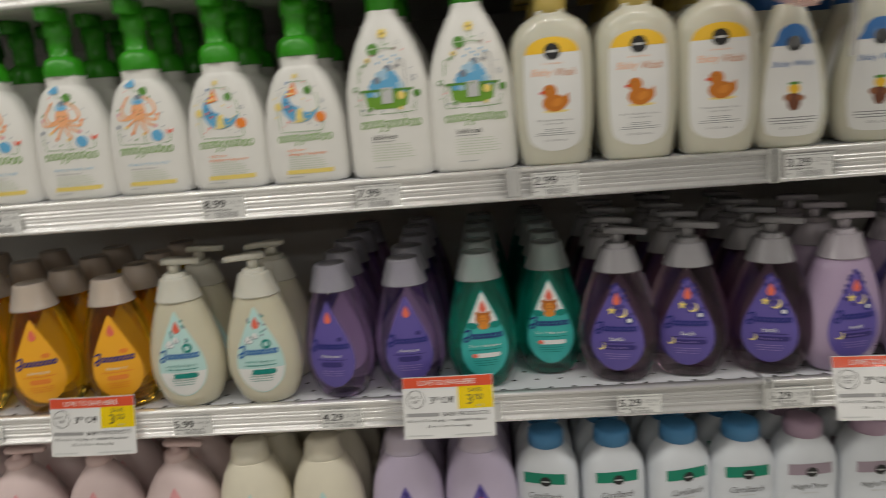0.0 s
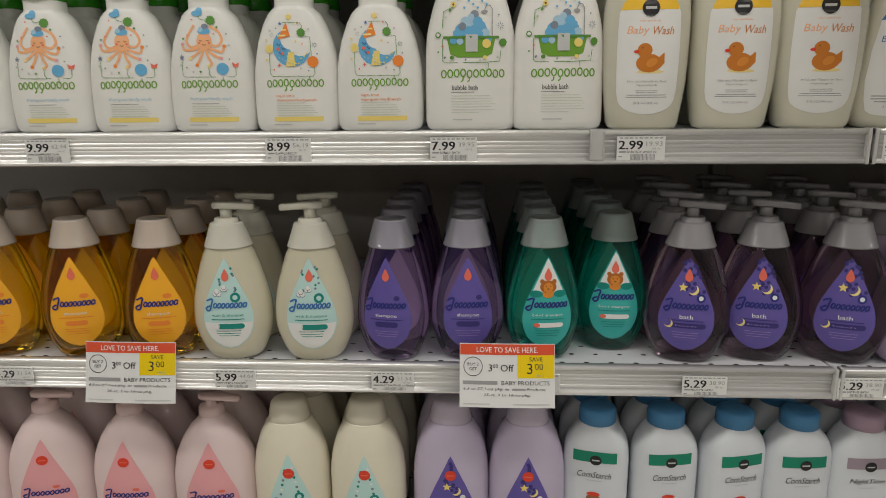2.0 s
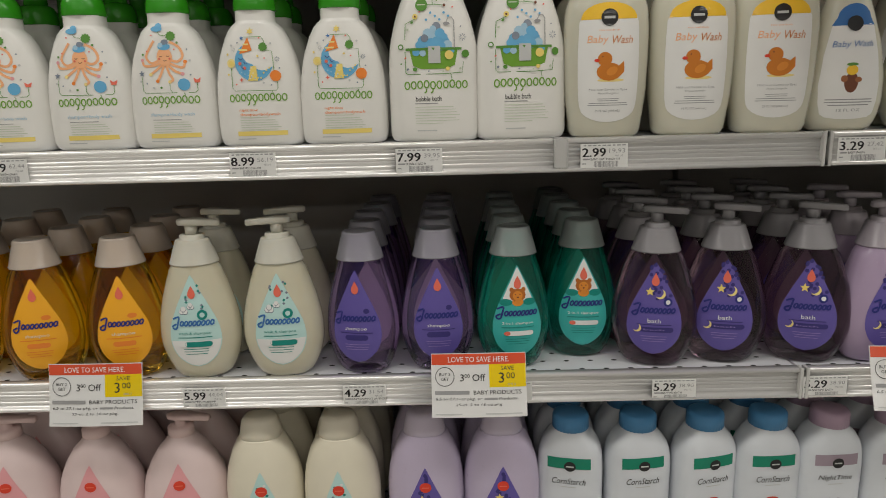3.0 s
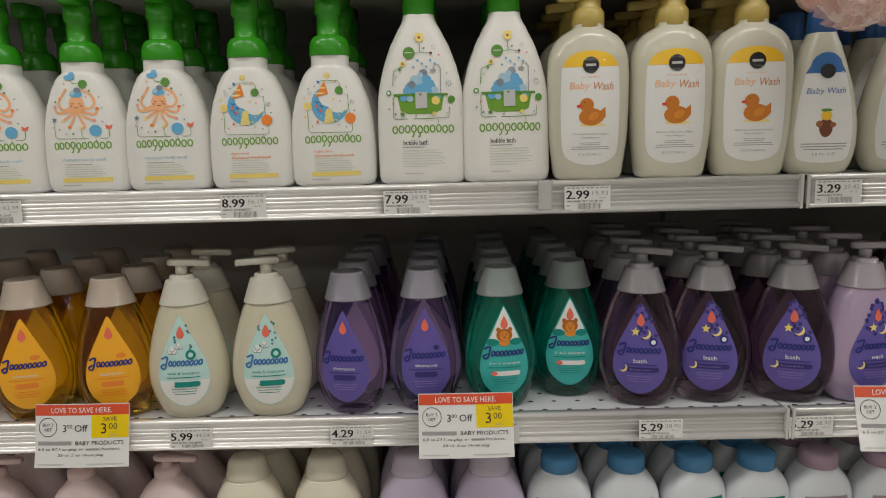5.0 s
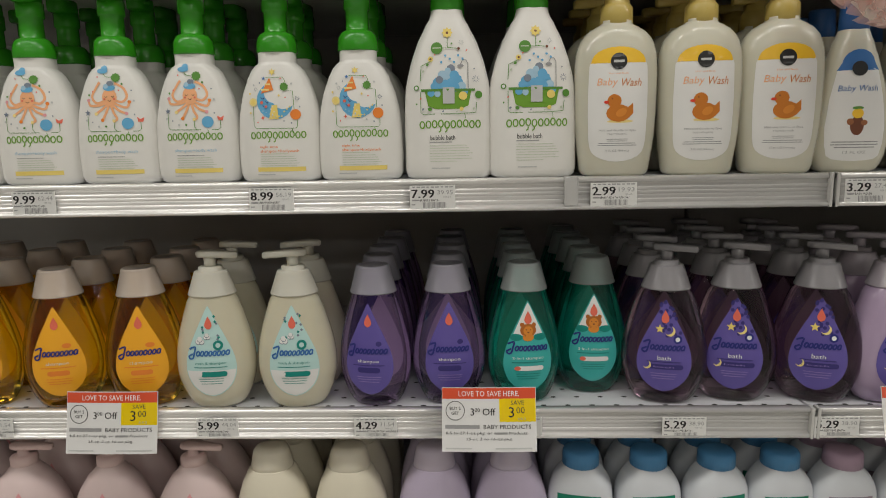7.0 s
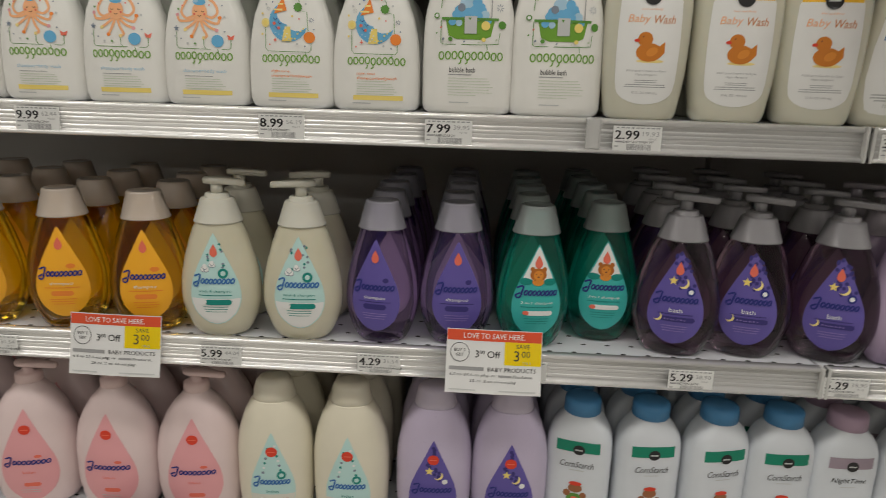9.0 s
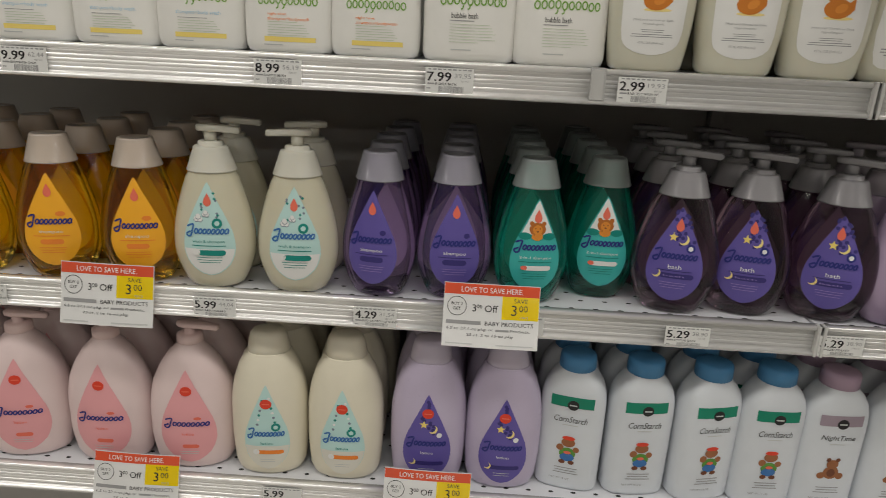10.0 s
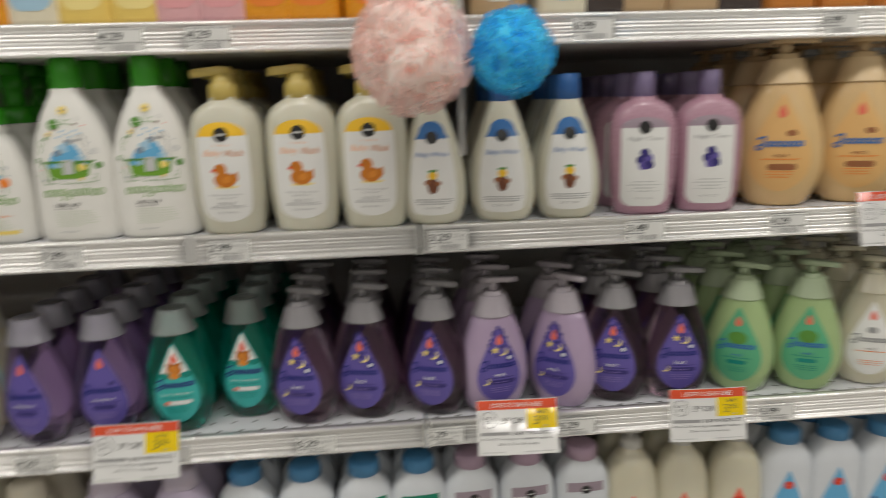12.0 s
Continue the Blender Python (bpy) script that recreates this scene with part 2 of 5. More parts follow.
class Print:
    """Flat shapes laid on a surface y = front(x, z), each a little above the one before."""

    def __init__(self, front, lift=0.0004, dz=0.0):
        self.dz = dz
        self.front, self.lift, self.v, self.f, self.m, self.mats = front, lift, [], [], [], []

    def _mat(self, name):
        m = I(name) if isinstance(name, str) else name
        if m not in self.mats:
            self.mats.append(m)
        return self.mats.index(m)

    def _put(self, pts, faces, name):
        k, o = self._mat(name), len(self.v)
        self.v += [(x, self.front(x, z + self.dz) - self.lift, z + self.dz) for x, z in pts]
        self.f += [tuple(o + i for i in f) for f in faces]
        self.m += [k] * len(faces)
        return self

    def up(self, d=0.0002):
        self.lift += d
        return self

    def poly(self, name, pts, rings=3):
        """A star-shaped outline, filled from its middle."""
        fine = []
        for k, (a, b) in enumerate(pts):
            c, d = pts[(k + 1) % len(pts)]
            cuts = max(1, int(math.hypot(c - a, d - b) / 0.004))
            fine += [(a + (c - a) * i / cuts, b + (d - b) * i / cuts) for i in range(cuts)]
        p = np.array(fine, float)
        c, n = p.mean(0), len(fine)
        rings = max(rings, int(np.abs(p - c).max() / 0.0045))
        vs, fs = [tuple(c)], []
        for r in range(1, rings + 1):
            vs += [tuple(c + (q - c) * r / rings) for q in p]
        for k in range(n):
            q = (k + 1) % n
            fs.append((0, 1 + k, 1 + q))
            for r in range(1, rings):
                a, b = 1 + (r - 1) * n, 1 + r * n
                fs.append((a + k, b + k, b + q, a + q))
        return self._put(vs, fs, name)

    def oval(self, name, x, z, w, h=None, n=16, rings=2, turn=0.0):
        h = h or w
        c, s = math.cos(turn), math.sin(turn)
        pts = [(w / 2 * math.cos(2 * math.pi * k / n), h / 2 * math.sin(2 * math.pi * k / n)) for k in range(n)]
        return self.poly(name, [(x + a * c - b * s, z + a * s + b * c) for a, b in pts], rings)

    def bar(self, name, x, z, w, h, cells=None):
        n = cells or max(1, int(w / 0.008))
        vs, fs = [], []
        for k in range(n + 1):
            for dz in (-h / 2, h / 2):
                vs.append((x - w / 2 + w * k / n, z + dz))
        fs = [(2 * k, 2 * k + 2, 2 * k + 3, 2 * k + 1) for k in range(n)]
        return self._put(vs, fs, name)

    def pill(self, name, x, z, w, h):
        r = h / 2
        pts = [(x + w / 2 - r + r * math.cos(a), z + r * math.sin(a)) for a in np.linspace(-math.pi / 2, math.pi / 2, 6)]
        pts += [(x - w / 2 + r + r * math.cos(a), z + r * math.sin(a)) for a in np.linspace(math.pi / 2, 1.5 * math.pi, 6)]
        return self.poly(name, pts, 2)

    def stroke(self, name, pts, w):
        p = np.array(pts, float)
        t = np.gradient(p, axis=0)
        nrm = np.stack([-t[:, 1], t[:, 0]], 1) / np.maximum(1e-9, np.linalg.norm(t, axis=1))[:, None]
        vs, fs = [], []
        for a, b in zip(p, nrm):
            vs += [tuple(a - b * w / 2), tuple(a + b * w / 2)]
        fs = [(2 * k, 2 * k + 2, 2 * k + 3, 2 * k + 1) for k in range(len(p) - 1)]
        return self._put(vs, fs, name)

    def curve(self, name, mm, w, cx=0.0):
        """A smooth stroke through points given in millimetres."""
        p = [(cx + a / 1000, b / 1000) for a, b in mm]
        p = [p[0]] + p + [p[-1]]
        out = []
        for a, b, c, d in zip(p, p[1:], p[2:], p[3:]):
            for u in np.arange(0, 1, 0.2):
                out.append(tuple(0.5 * (2 * b[i] + (c[i] - a[i]) * u + (2 * a[i] - 5 * b[i] + 4 * c[i] - d[i]) * u * u + (3 * b[i] - a[i] - 3 * c[i] + d[i]) * u ** 3) for i in (0, 1)))
        return self.stroke(name, out + [p[-1]], w)

    def rays(self, name, x, z, r):
        for k in range(8):
            a = k * math.pi / 4
            self.stroke(name, [(x + r * 0.4 * math.cos(a), z + r * 0.4 * math.sin(a)), (x + r * math.cos(a), z + r * math.sin(a))], 0.0005)
        return self

    def star(self, name, x, z, r, n=5, inner=0.45):
        return self.poly(name, [(x + (r if k % 2 == 0 else r * inner) * math.sin(math.pi * k / n), z + (r if k % 2 == 0 else r * inner) * math.cos(math.pi * k / n)) for k in range(2 * n)], 1)

    def crescent(self, name, x, z, r, turn=0.0, thick=0.55):
        vs, fs = [], []
        for k in range(13):
            a = -0.62 * math.pi + 1.24 * math.pi * k / 12 + turn
            w = thick * r * math.cos((k / 12 - 0.5) * math.pi)
            vs += [(x + r * math.cos(a), z + r * math.sin(a)), (x + (r - w) * math.cos(a), z + (r - w) * math.sin(a))]
        fs = [(2 * k, 2 * k + 2, 2 * k + 3, 2 * k + 1) for k in range(12)]
        return self._put(vs, fs, name)

    def words(self, name, s, x, z, h=None, w=None, lean=0.0, left=False):
        vs, fs, ext = text_shape(s)
        k = (h / ext[1]) if h else (w / ext[0])
        kx = (w / ext[0]) if w else k
        kz = (h / ext[1]) if h else k
        ox = x + (ext[0] * kx / 2 if left else 0)
        return self._put([(ox + a * kx + lean * b * kz, z + b * kz) for a, b in vs], fs, name)

    def wordmark(self, name, x, z, w, h, n=9, tail=True):
        """A brand's mark as plain shapes: rings and arcs with a few tails, or one leaning run of rings behind a tall swash."""
        step = w / n

        def ring(cx, cz, rx, rz, a0=0.0, a1=2 * math.pi, thick=0.0010, lean=0.0):
            self.stroke(name, [(cx + rx * math.cos(a) + lean * rz * math.sin(a), cz + rz * math.sin(a)) for a in np.linspace(a0, a1, 15)], thick)

        if not tail:
            for k in range(n):
                cx, up = x - w / 2 + step * (k + 0.5), (k % 4) * 0.03 * h
                ring(cx, z + up, step * 0.37, h * 0.31, thick=step * 0.20)
                if k in (3, 4):
                    self.stroke(name, [(cx, z - h * 0.30), (cx - step * 0.05, z - h * 0.55), (cx - step * 0.35, z - h * 0.66)], step * 0.20)
            return self
        self.curve(name, [(1000 * (x + w * a), 1000 * (z + h * b)) for a, b in ((-0.48, 0.42), (-0.40, 0.60), (-0.33, 0.62), (-0.36, 0.10), (-0.40, -0.45), (-0.47, -0.55), (-0.50, -0.30), (-0.40, -0.05))], h * 0.17)
        for k in range(8):
            ring(x - w * 0.27 + w * 0.098 * k, z, w * 0.036, h * 0.23, thick=h * 0.15, lean=0.25)
        return self.stroke(name, [(x - w * 0.30, z - h * 0.21), (x + w * 0.46, z - h * 0.19)], h * 0.08)

    def lines(self, name, x, z, w, gap, count, h=0.0007, seed=1, left=False):
        rnd = random.Random(seed)
        for k in range(count):
            ww = w * rnd.uniform(0.6, 1.0)
            self.bar(name, x - (w - ww) / 2 if left else x, z - gap * k, ww, h)
        return self

    def build(self, name, parent, label=""):
        me = mesh_from(name, self.v, self.f, self.mats, self.m)
        ob = hang(name, me, parent, label)
        return tagged(ob, kind="stuff") if name in ("picture", "lettering", "barcode") else ob


DROP_S = (0, 0.02, 0.06, 0.12, 0.20, 0.30, 0.40, 0.50, 0.60, 0.70, 0.80, 0.90, 0.96, 1)
DROP_W = (0, 0.30, 0.54, 0.76, 0.93, 1.0, 0.985, 0.89, 0.74, 0.57, 0.385, 0.20, 0.095, 0)


def drop_outline(w, z0, z1, n=44, x=0.0):
    """A drop with a round belly and its point at the top."""
    pts = []
    for k in range(n):
        a = 2 * math.pi * k / n
        up = 0.5 - 0.5 * math.cos(a)
        half = float(np.interp(up, DROP_S, DROP_W)) * w / 2
        pts.append((x + math.copysign(half, math.sin(a)), z0 + (z1 - z0) * up))
    return pts


def round_rect(x0, x1, z0, z1, r, n=5):
    pts = []
    for cx, cz, a0 in ((x1 - r, z1 - r, 0), (x0 + r, z1 - r, 90), (x0 + r, z0 + r, 180), (x1 - r, z0 + r, 270)):
        pts += [(cx + r * math.cos(radians(a0 + 90 * k / n)), cz + r * math.sin(radians(a0 + 90 * k / n))) for k in range(n + 1)]
    dense = []
    for i, a in enumerate(pts):
        b = pts[(i + 1) % len(pts)]
        d = math.dist(a, b)
        m = max(1, int(d / 0.008))
        dense += [(a[0] + (b[0] - a[0]) * k / m, a[1] + (b[1] - a[1]) * k / m) for k in range(m)]
    return dense


def slab(outline, z0, z1, edge=0.001, tilt=0.0):
    """A flat plate of the outline (x, y) with softened rims; tilt lowers it along x."""
    c = np.mean(outline, axis=0)
    rows = [(z0, -edge), (z0 + edge, 0), (z1 - edge, 0), (z1, -edge)]
    bm = bmesh.new()
    rings = []
    for z, off in rows:
        ring = []
        for x, y in outline:
            dx, dy = x - c[0], y - c[1]
            l = math.hypot(dx, dy)
            k = (l + off) / l
            ring.append(bm.verts.new((c[0] + dx * k, c[1] + dy * k, z - tilt * abs(x))))
        rings.append(ring)
    n = len(outline)
    for a, b in zip(rings, rings[1:]):
        for k in range(n):
            bm.faces.new((a[k], a[(k + 1) % n], b[(k + 1) % n], b[k]))
    bm.faces.new(rings[0][::-1])
    bm.faces.new(rings[-1])
    return bm


def round_form(name, rows, material, n=28, ridge=0.0, count=0, step=1, p=2.0):
    return Form([(z, r, r) for z, r in rows], p, step).mesh(name, material, n, ridge, count)


def pump_head(parent, z, material, back=0.015, out=0.030, thick=0.006, side=1, turn=0.0, name="pump_head"):
    """A flat actuator with a long nozzle towards side * x."""
    pts = []
    for a in np.linspace(math.pi / 2, 1.5 * math.pi, 9):
        pts.append((back * 0.9 * math.cos(a) - 0.001, 0.0085 * math.sin(a)))
    pts += [(0.008, -0.0075), (out * 0.7, -0.0045), (out, -0.0030), (out, 0.0030), (out * 0.7, 0.0045), (0.008, 0.0075)]
    c, s = math.cos(turn), math.sin(turn)
    pts = [((x * c - y * s) * side, x * s + y * c) for x, y in pts]
    if side < 0:
        pts = pts[::-1]
    return part(name, slab(pts, z, z + thick, 0.0012, 0.06), material, parent, smooth=True)


JIT = random.Random(7)


def place(proto, spots, z):
    """Copies a bottle to (x, front y, turn) spots; the first spot takes the bottle itself."""
    for i, (x, y, turn) in enumerate(spots):
        m = pose(x, y, z, 0, 0, turn)
        if i == 0:
            proto.matrix_basis = m
        else:
            copy_thing(proto, m)


def rows_behind(proto, fronts, z, depth, count, turn=4.0):
    """Further bottles of the same kind, queued behind each front one."""
    spots = []
    for (x, y, t), c in zip(fronts, count):
        for k in range(1, c + 1):
            spots.append((x + JIT.uniform(-0.003, 0.003), y + depth * k + JIT.uniform(0, 0.003), t * 0.4 + JIT.uniform(-turn, turn)))
    if spots:
        place(proto, spots, z)


# ---- bottle kinds (origin: middle of the base, label towards -y) ----
FOAM = Form([(0, 0.036, 0.019), (0.002, 0.039, 0.0215), (0.008, 0.0410, 0.0235), (0.03, 0.0415, 0.0245), (0.06, 0.0398, 0.024), (0.083, 0.0352, 0.0225), (0.099, 0.0293, 0.0205),
             (0.107, 0.0250, 0.0190), (0.1110, 0.0212, 0.0182), (0.1128, 0.0187, 0.0175), (0.1142, 0.0180, 0.0170), (0.1275, 0.0178, 0.0170)], 2.6)


def foam_wash(theme, detail=True, label=""):
    t = thing("pump_bottle", label, "bottle", "white foaming wash bottles")
    hang("body", FOAM.mesh("body", white_hdpe), t)
    hang("collar", round_form("collar", [(0.1228, 0.0184), (0.1232, 0.0194), (0.1240, 0.0197), (0.1315, 0.0193), (0.1365, 0.0182), (0.1400, 0.0162), (0.1418, 0.0138), (0.1424, 0.0120)], green_pp, step=1), t, "green screw collar")
    hang("stem", round_form("stem", [(0.1418, 0.0118), (0.1424, 0.0112), (0.161, 0.0108), (0.1615, 0.0122), (0.163, 0.0126), (0.176, 0.0128), (0.1765, 0.009)], green_pp), t, "green pump stem")
    pts = [(0.012 * math.cos(a), 0.012 * math.sin(a)) for a in np.linspace(0, math.pi, 9)] + [(-0.009, -0.014), (-0.006, -0.026), (0.006, -0.026), (0.009, -0.014)]
    part("pump_head", slab(pts, 0.175, 0.189, 0.002), green_pp, t, "green foaming pump head", smooth=True)
    if not detail:
        return t
    p = Print(FOAM.front)
    body = [o for o in t.children if o.name.startswith("body")][0]
    if theme == "octopus":
        arms = (((-2, 82), (-12, 78), (-17, 84), (-13, 92), (-9, 98)), ((2, 82), (11, 79), (16, 84), (13, 92), (5, 97)), ((-2, 79), (-10, 76), (-19, 76), (-21, 81)), ((2, 79), (10, 75), (16, 74), (18, 79)),
                ((-2, 77), (-8, 72), (-14, 68)), ((2, 77), (8, 71), (15, 68)), ((-1, 76), (-4, 69), (-8, 62)), ((1, 76), (3, 69), (6, 63), (3, 61)))
        for k, arm in enumerate(arms):
            p.curve("paleorange", arm, 0.0023)
            if k > 1:
                p.oval(("orange", "paleyellow", "pink")[k % 3], arm[-1][0] / 1000, arm[-1][1] / 1000, 0.0034, 0.0032)
        p.up().oval("paleorange", 0, 0.0835, 0.0140, 0.0165).up().oval("sky", 0, 0.0925, 0.0115, 0.0060).oval("slate", 0.001, 0.0965, 0.0065, 0.0050).oval("paleblue", -0.003, 0.0940, 0.0045)
        for side in (-1, 1):
            p.curve("brown", ((side * 4.4, 84.6), (side * 3.2, 83.6), (side * 2.0, 84.6)), 0.0005).oval("coral", side * 0.0046, 0.0818, 0.0020)
        p.curve("brown", ((-1.6, 80.8), (0, 79.8), (1.6, 80.8)), 0.0005)
        p.oval("sky", -0.006, 0.1085, 0.0105, 0.0050).oval("sky", -0.004, 0.1110, 0.0060, 0.0055).star("leaf", 0.0065, 0.1020, 0.0046, 10, 0.8).oval("sky", 0.0155, 0.0585, 0.0110)
        p.star("slate", -0.0225, 0.0690, 0.0030).poly("coral", [(0.025, 0.0600), (0.029, 0.0600), (0.0300, 0.0645), (0.027, 0.0625), (0.024, 0.0645)], 1)
        for k, (a, b) in enumerate(((-18, 60), (-12, 56), (-16, 89), (-20, 86), (20, 90), (22, 80), (9, 90), (-5, 56), (22, 67), (-24, 62), (-11, 103), (12, 96))):
            p.oval(("slate", "palegrey", "coral", "leaf")[k % 4], a / 1000, b / 1000, 0.0020 if k % 2 else 0.0014)
        p.stroke("leaf", [(-0.0225, 0.0660), (-0.0225, 0.0535), (-0.0205, 0.0515), (0.0, 0.0512), (0.025, 0.0512), (0.0270, 0.0530), (0.0270, 0.0600)], 0.0005).stroke("leaf", [(0.0150, 0.0512), (0.0158, 0.0500), (0.0160, 0.0468)], 0.0005)
        p.stroke("leaf", [(-0.005, 0.1060), (-0.003, 0.1030), (0.002, 0.1022)], 0.0005).stroke("leaf", [(0.003, 0.0600), (0.003, 0.0540), (0.005, 0.0512)], 0.0005)
        head, sub = "paleblue", "palegreen"
    else:
        p.crescent("sky", 0.0, 0.077, 0.0175, turn=-2.2, thick=0.85)
        p.up().poly("orange", [(-0.013, 0.084), (-0.001, 0.087), (-0.0045, 0.099)], 1)
        p.up().bar("paleyellow", -0.009, 0.0875, 0.008, 0.0016).bar("paleyellow", -0.0065, 0.0925, 0.005, 0.0014)
        p.poly("lemon", [(-0.006, 0.060), (0.003, 0.060), (0.002, 0.073), (-0.003, 0.073)], 2)
        p.star("leaf", 0.009, 0.090, 0.0042, 10, 0.8).oval("orange", 0.019, 0.064, 0.010)
        p.star("lemon", -0.002, 0.104, 0.0036, 6).oval("paleyellow", -0.021, 0.076, 0.008)
        p.up().oval("lemon", -0.021, 0.076, 0.0045).star("blue", -0.010, 0.098, 0.002).star("coral", -0.012, 0.061, 0.002, 4)
        for k in range(5):
            p.oval("white", -0.004 + 0.0015 * (k % 3), 0.062 + 0.0024 * k, 0.0012)
        p.up().curve("navy", ((-13.5, 80.5), (-11.5, 78.8), (-9.6, 80.2)), 0.0006).curve("navy", ((-9.0, 77.0), (-7.4, 75.0), (-5.8, 76.0)), 0.0006).oval("coral", -0.0125, 0.0755, 0.0030).oval("coral", -0.0085, 0.0715, 0.0028).curve("navy", ((-11.5, 72.8), (-10.0, 71.2), (-9.0, 71.6)), 0.0005)
        for k in range(5):
            p.oval("lemon", 0.0035 + 0.0026 * k, 0.0625 + 0.0022 * k * (k > 1), 0.0016).oval("paleblue", -0.0115 + 0.0030 * k, 0.0675 - 0.0014 * k, 0.0012)
        p.rays("slate", 0.021, 0.0790, 0.0022).rays("palegrey", -0.018, 0.088, 0.0020)
        for k, (a, b) in enumerate(((-14, 94), (-24, 84), (6, 98), (16, 93), (23, 71), (-24, 66), (-17, 57), (8, 58), (15, 56), (4, 82), (10, 80), (-20, 92))):
            p.oval(("slate", "lemon", "coral", "palegrey")[k % 4], a / 1000, b / 1000, 0.0020 if k % 2 else 0.0014)
        head, sub = "orange", "palegreen"
    # winding dotted border line
    if theme != "octopus":
        p.stroke("leaf", [(-0.021, 0.072), (-0.021, 0.054), (-0.019, 0.0512), (0.004, 0.0510), (0.019, 0.0510), (0.0205, 0.053), (0.0205, 0.059)], 0.0005).stroke("leaf", [(0.0150, 0.0510), (0.0158, 0.0495), (0.0160, 0.0468)], 0.0005)
        p.stroke("leaf", [(-0.008, 0.099), (0.002, 0.099), (0.008, 0.099), (0.010, 0.096), (0.011, 0.087), (0.017, 0.086), (0.018, 0.069)], 0.0005)
    p.build("picture", body, "coloured nursery print")
    q = Print(FOAM.front)
    q.wordmark("green", 0.0015, 0.0445, 0.0535, 0.0098, 10, False)
    q.build("logo", body, "green wordmark")
    q = Print(FOAM.front)
    if theme == "octopus":
        q.words(head, "shampoo+body wash", 0.002, 0.0312, w=0.040, h=0.0040)
    else:
        q.words(head, "night time", -0.0165, 0.0333, w=0.017, h=0.0030, left=True).words(head, "shampoo+bodywash", -0.0165, 0.0292, w=0.037, h=0.0034, left=True)
    q.lines("grey" if theme == "octopus" else sub, 0.0025, 0.0268, 0.038, 0.0022, 1, 0.0005, 3, True).lines(sub, 0.0025, 0.0243, 0.038, 0.0022, 5, 0.0005, 5, True)
    q.bar("lemon", 0.003, 0.0120, 0.046, 0.0042).bar("palegrey", -0.012, 0.0070, 0.017, 0.001)
    q.build("lettering", body)
    return t


BUBBLE = Form([(0, 0.038, 0.021), (0.002, 0.041, 0.0235), (0.008, 0.0428, 0.0255), (0.05, 0.0428, 0.026), (0.085, 0.0412, 0.0255), (0.110, 0.0355, 0.0235), (0.130, 0.0282, 0.0205), (0.145, 0.0205, 0.0175),
               (0.152, 0.0165, 0.0155), (0.158, 0.0150, 0.0148)], 2.5)


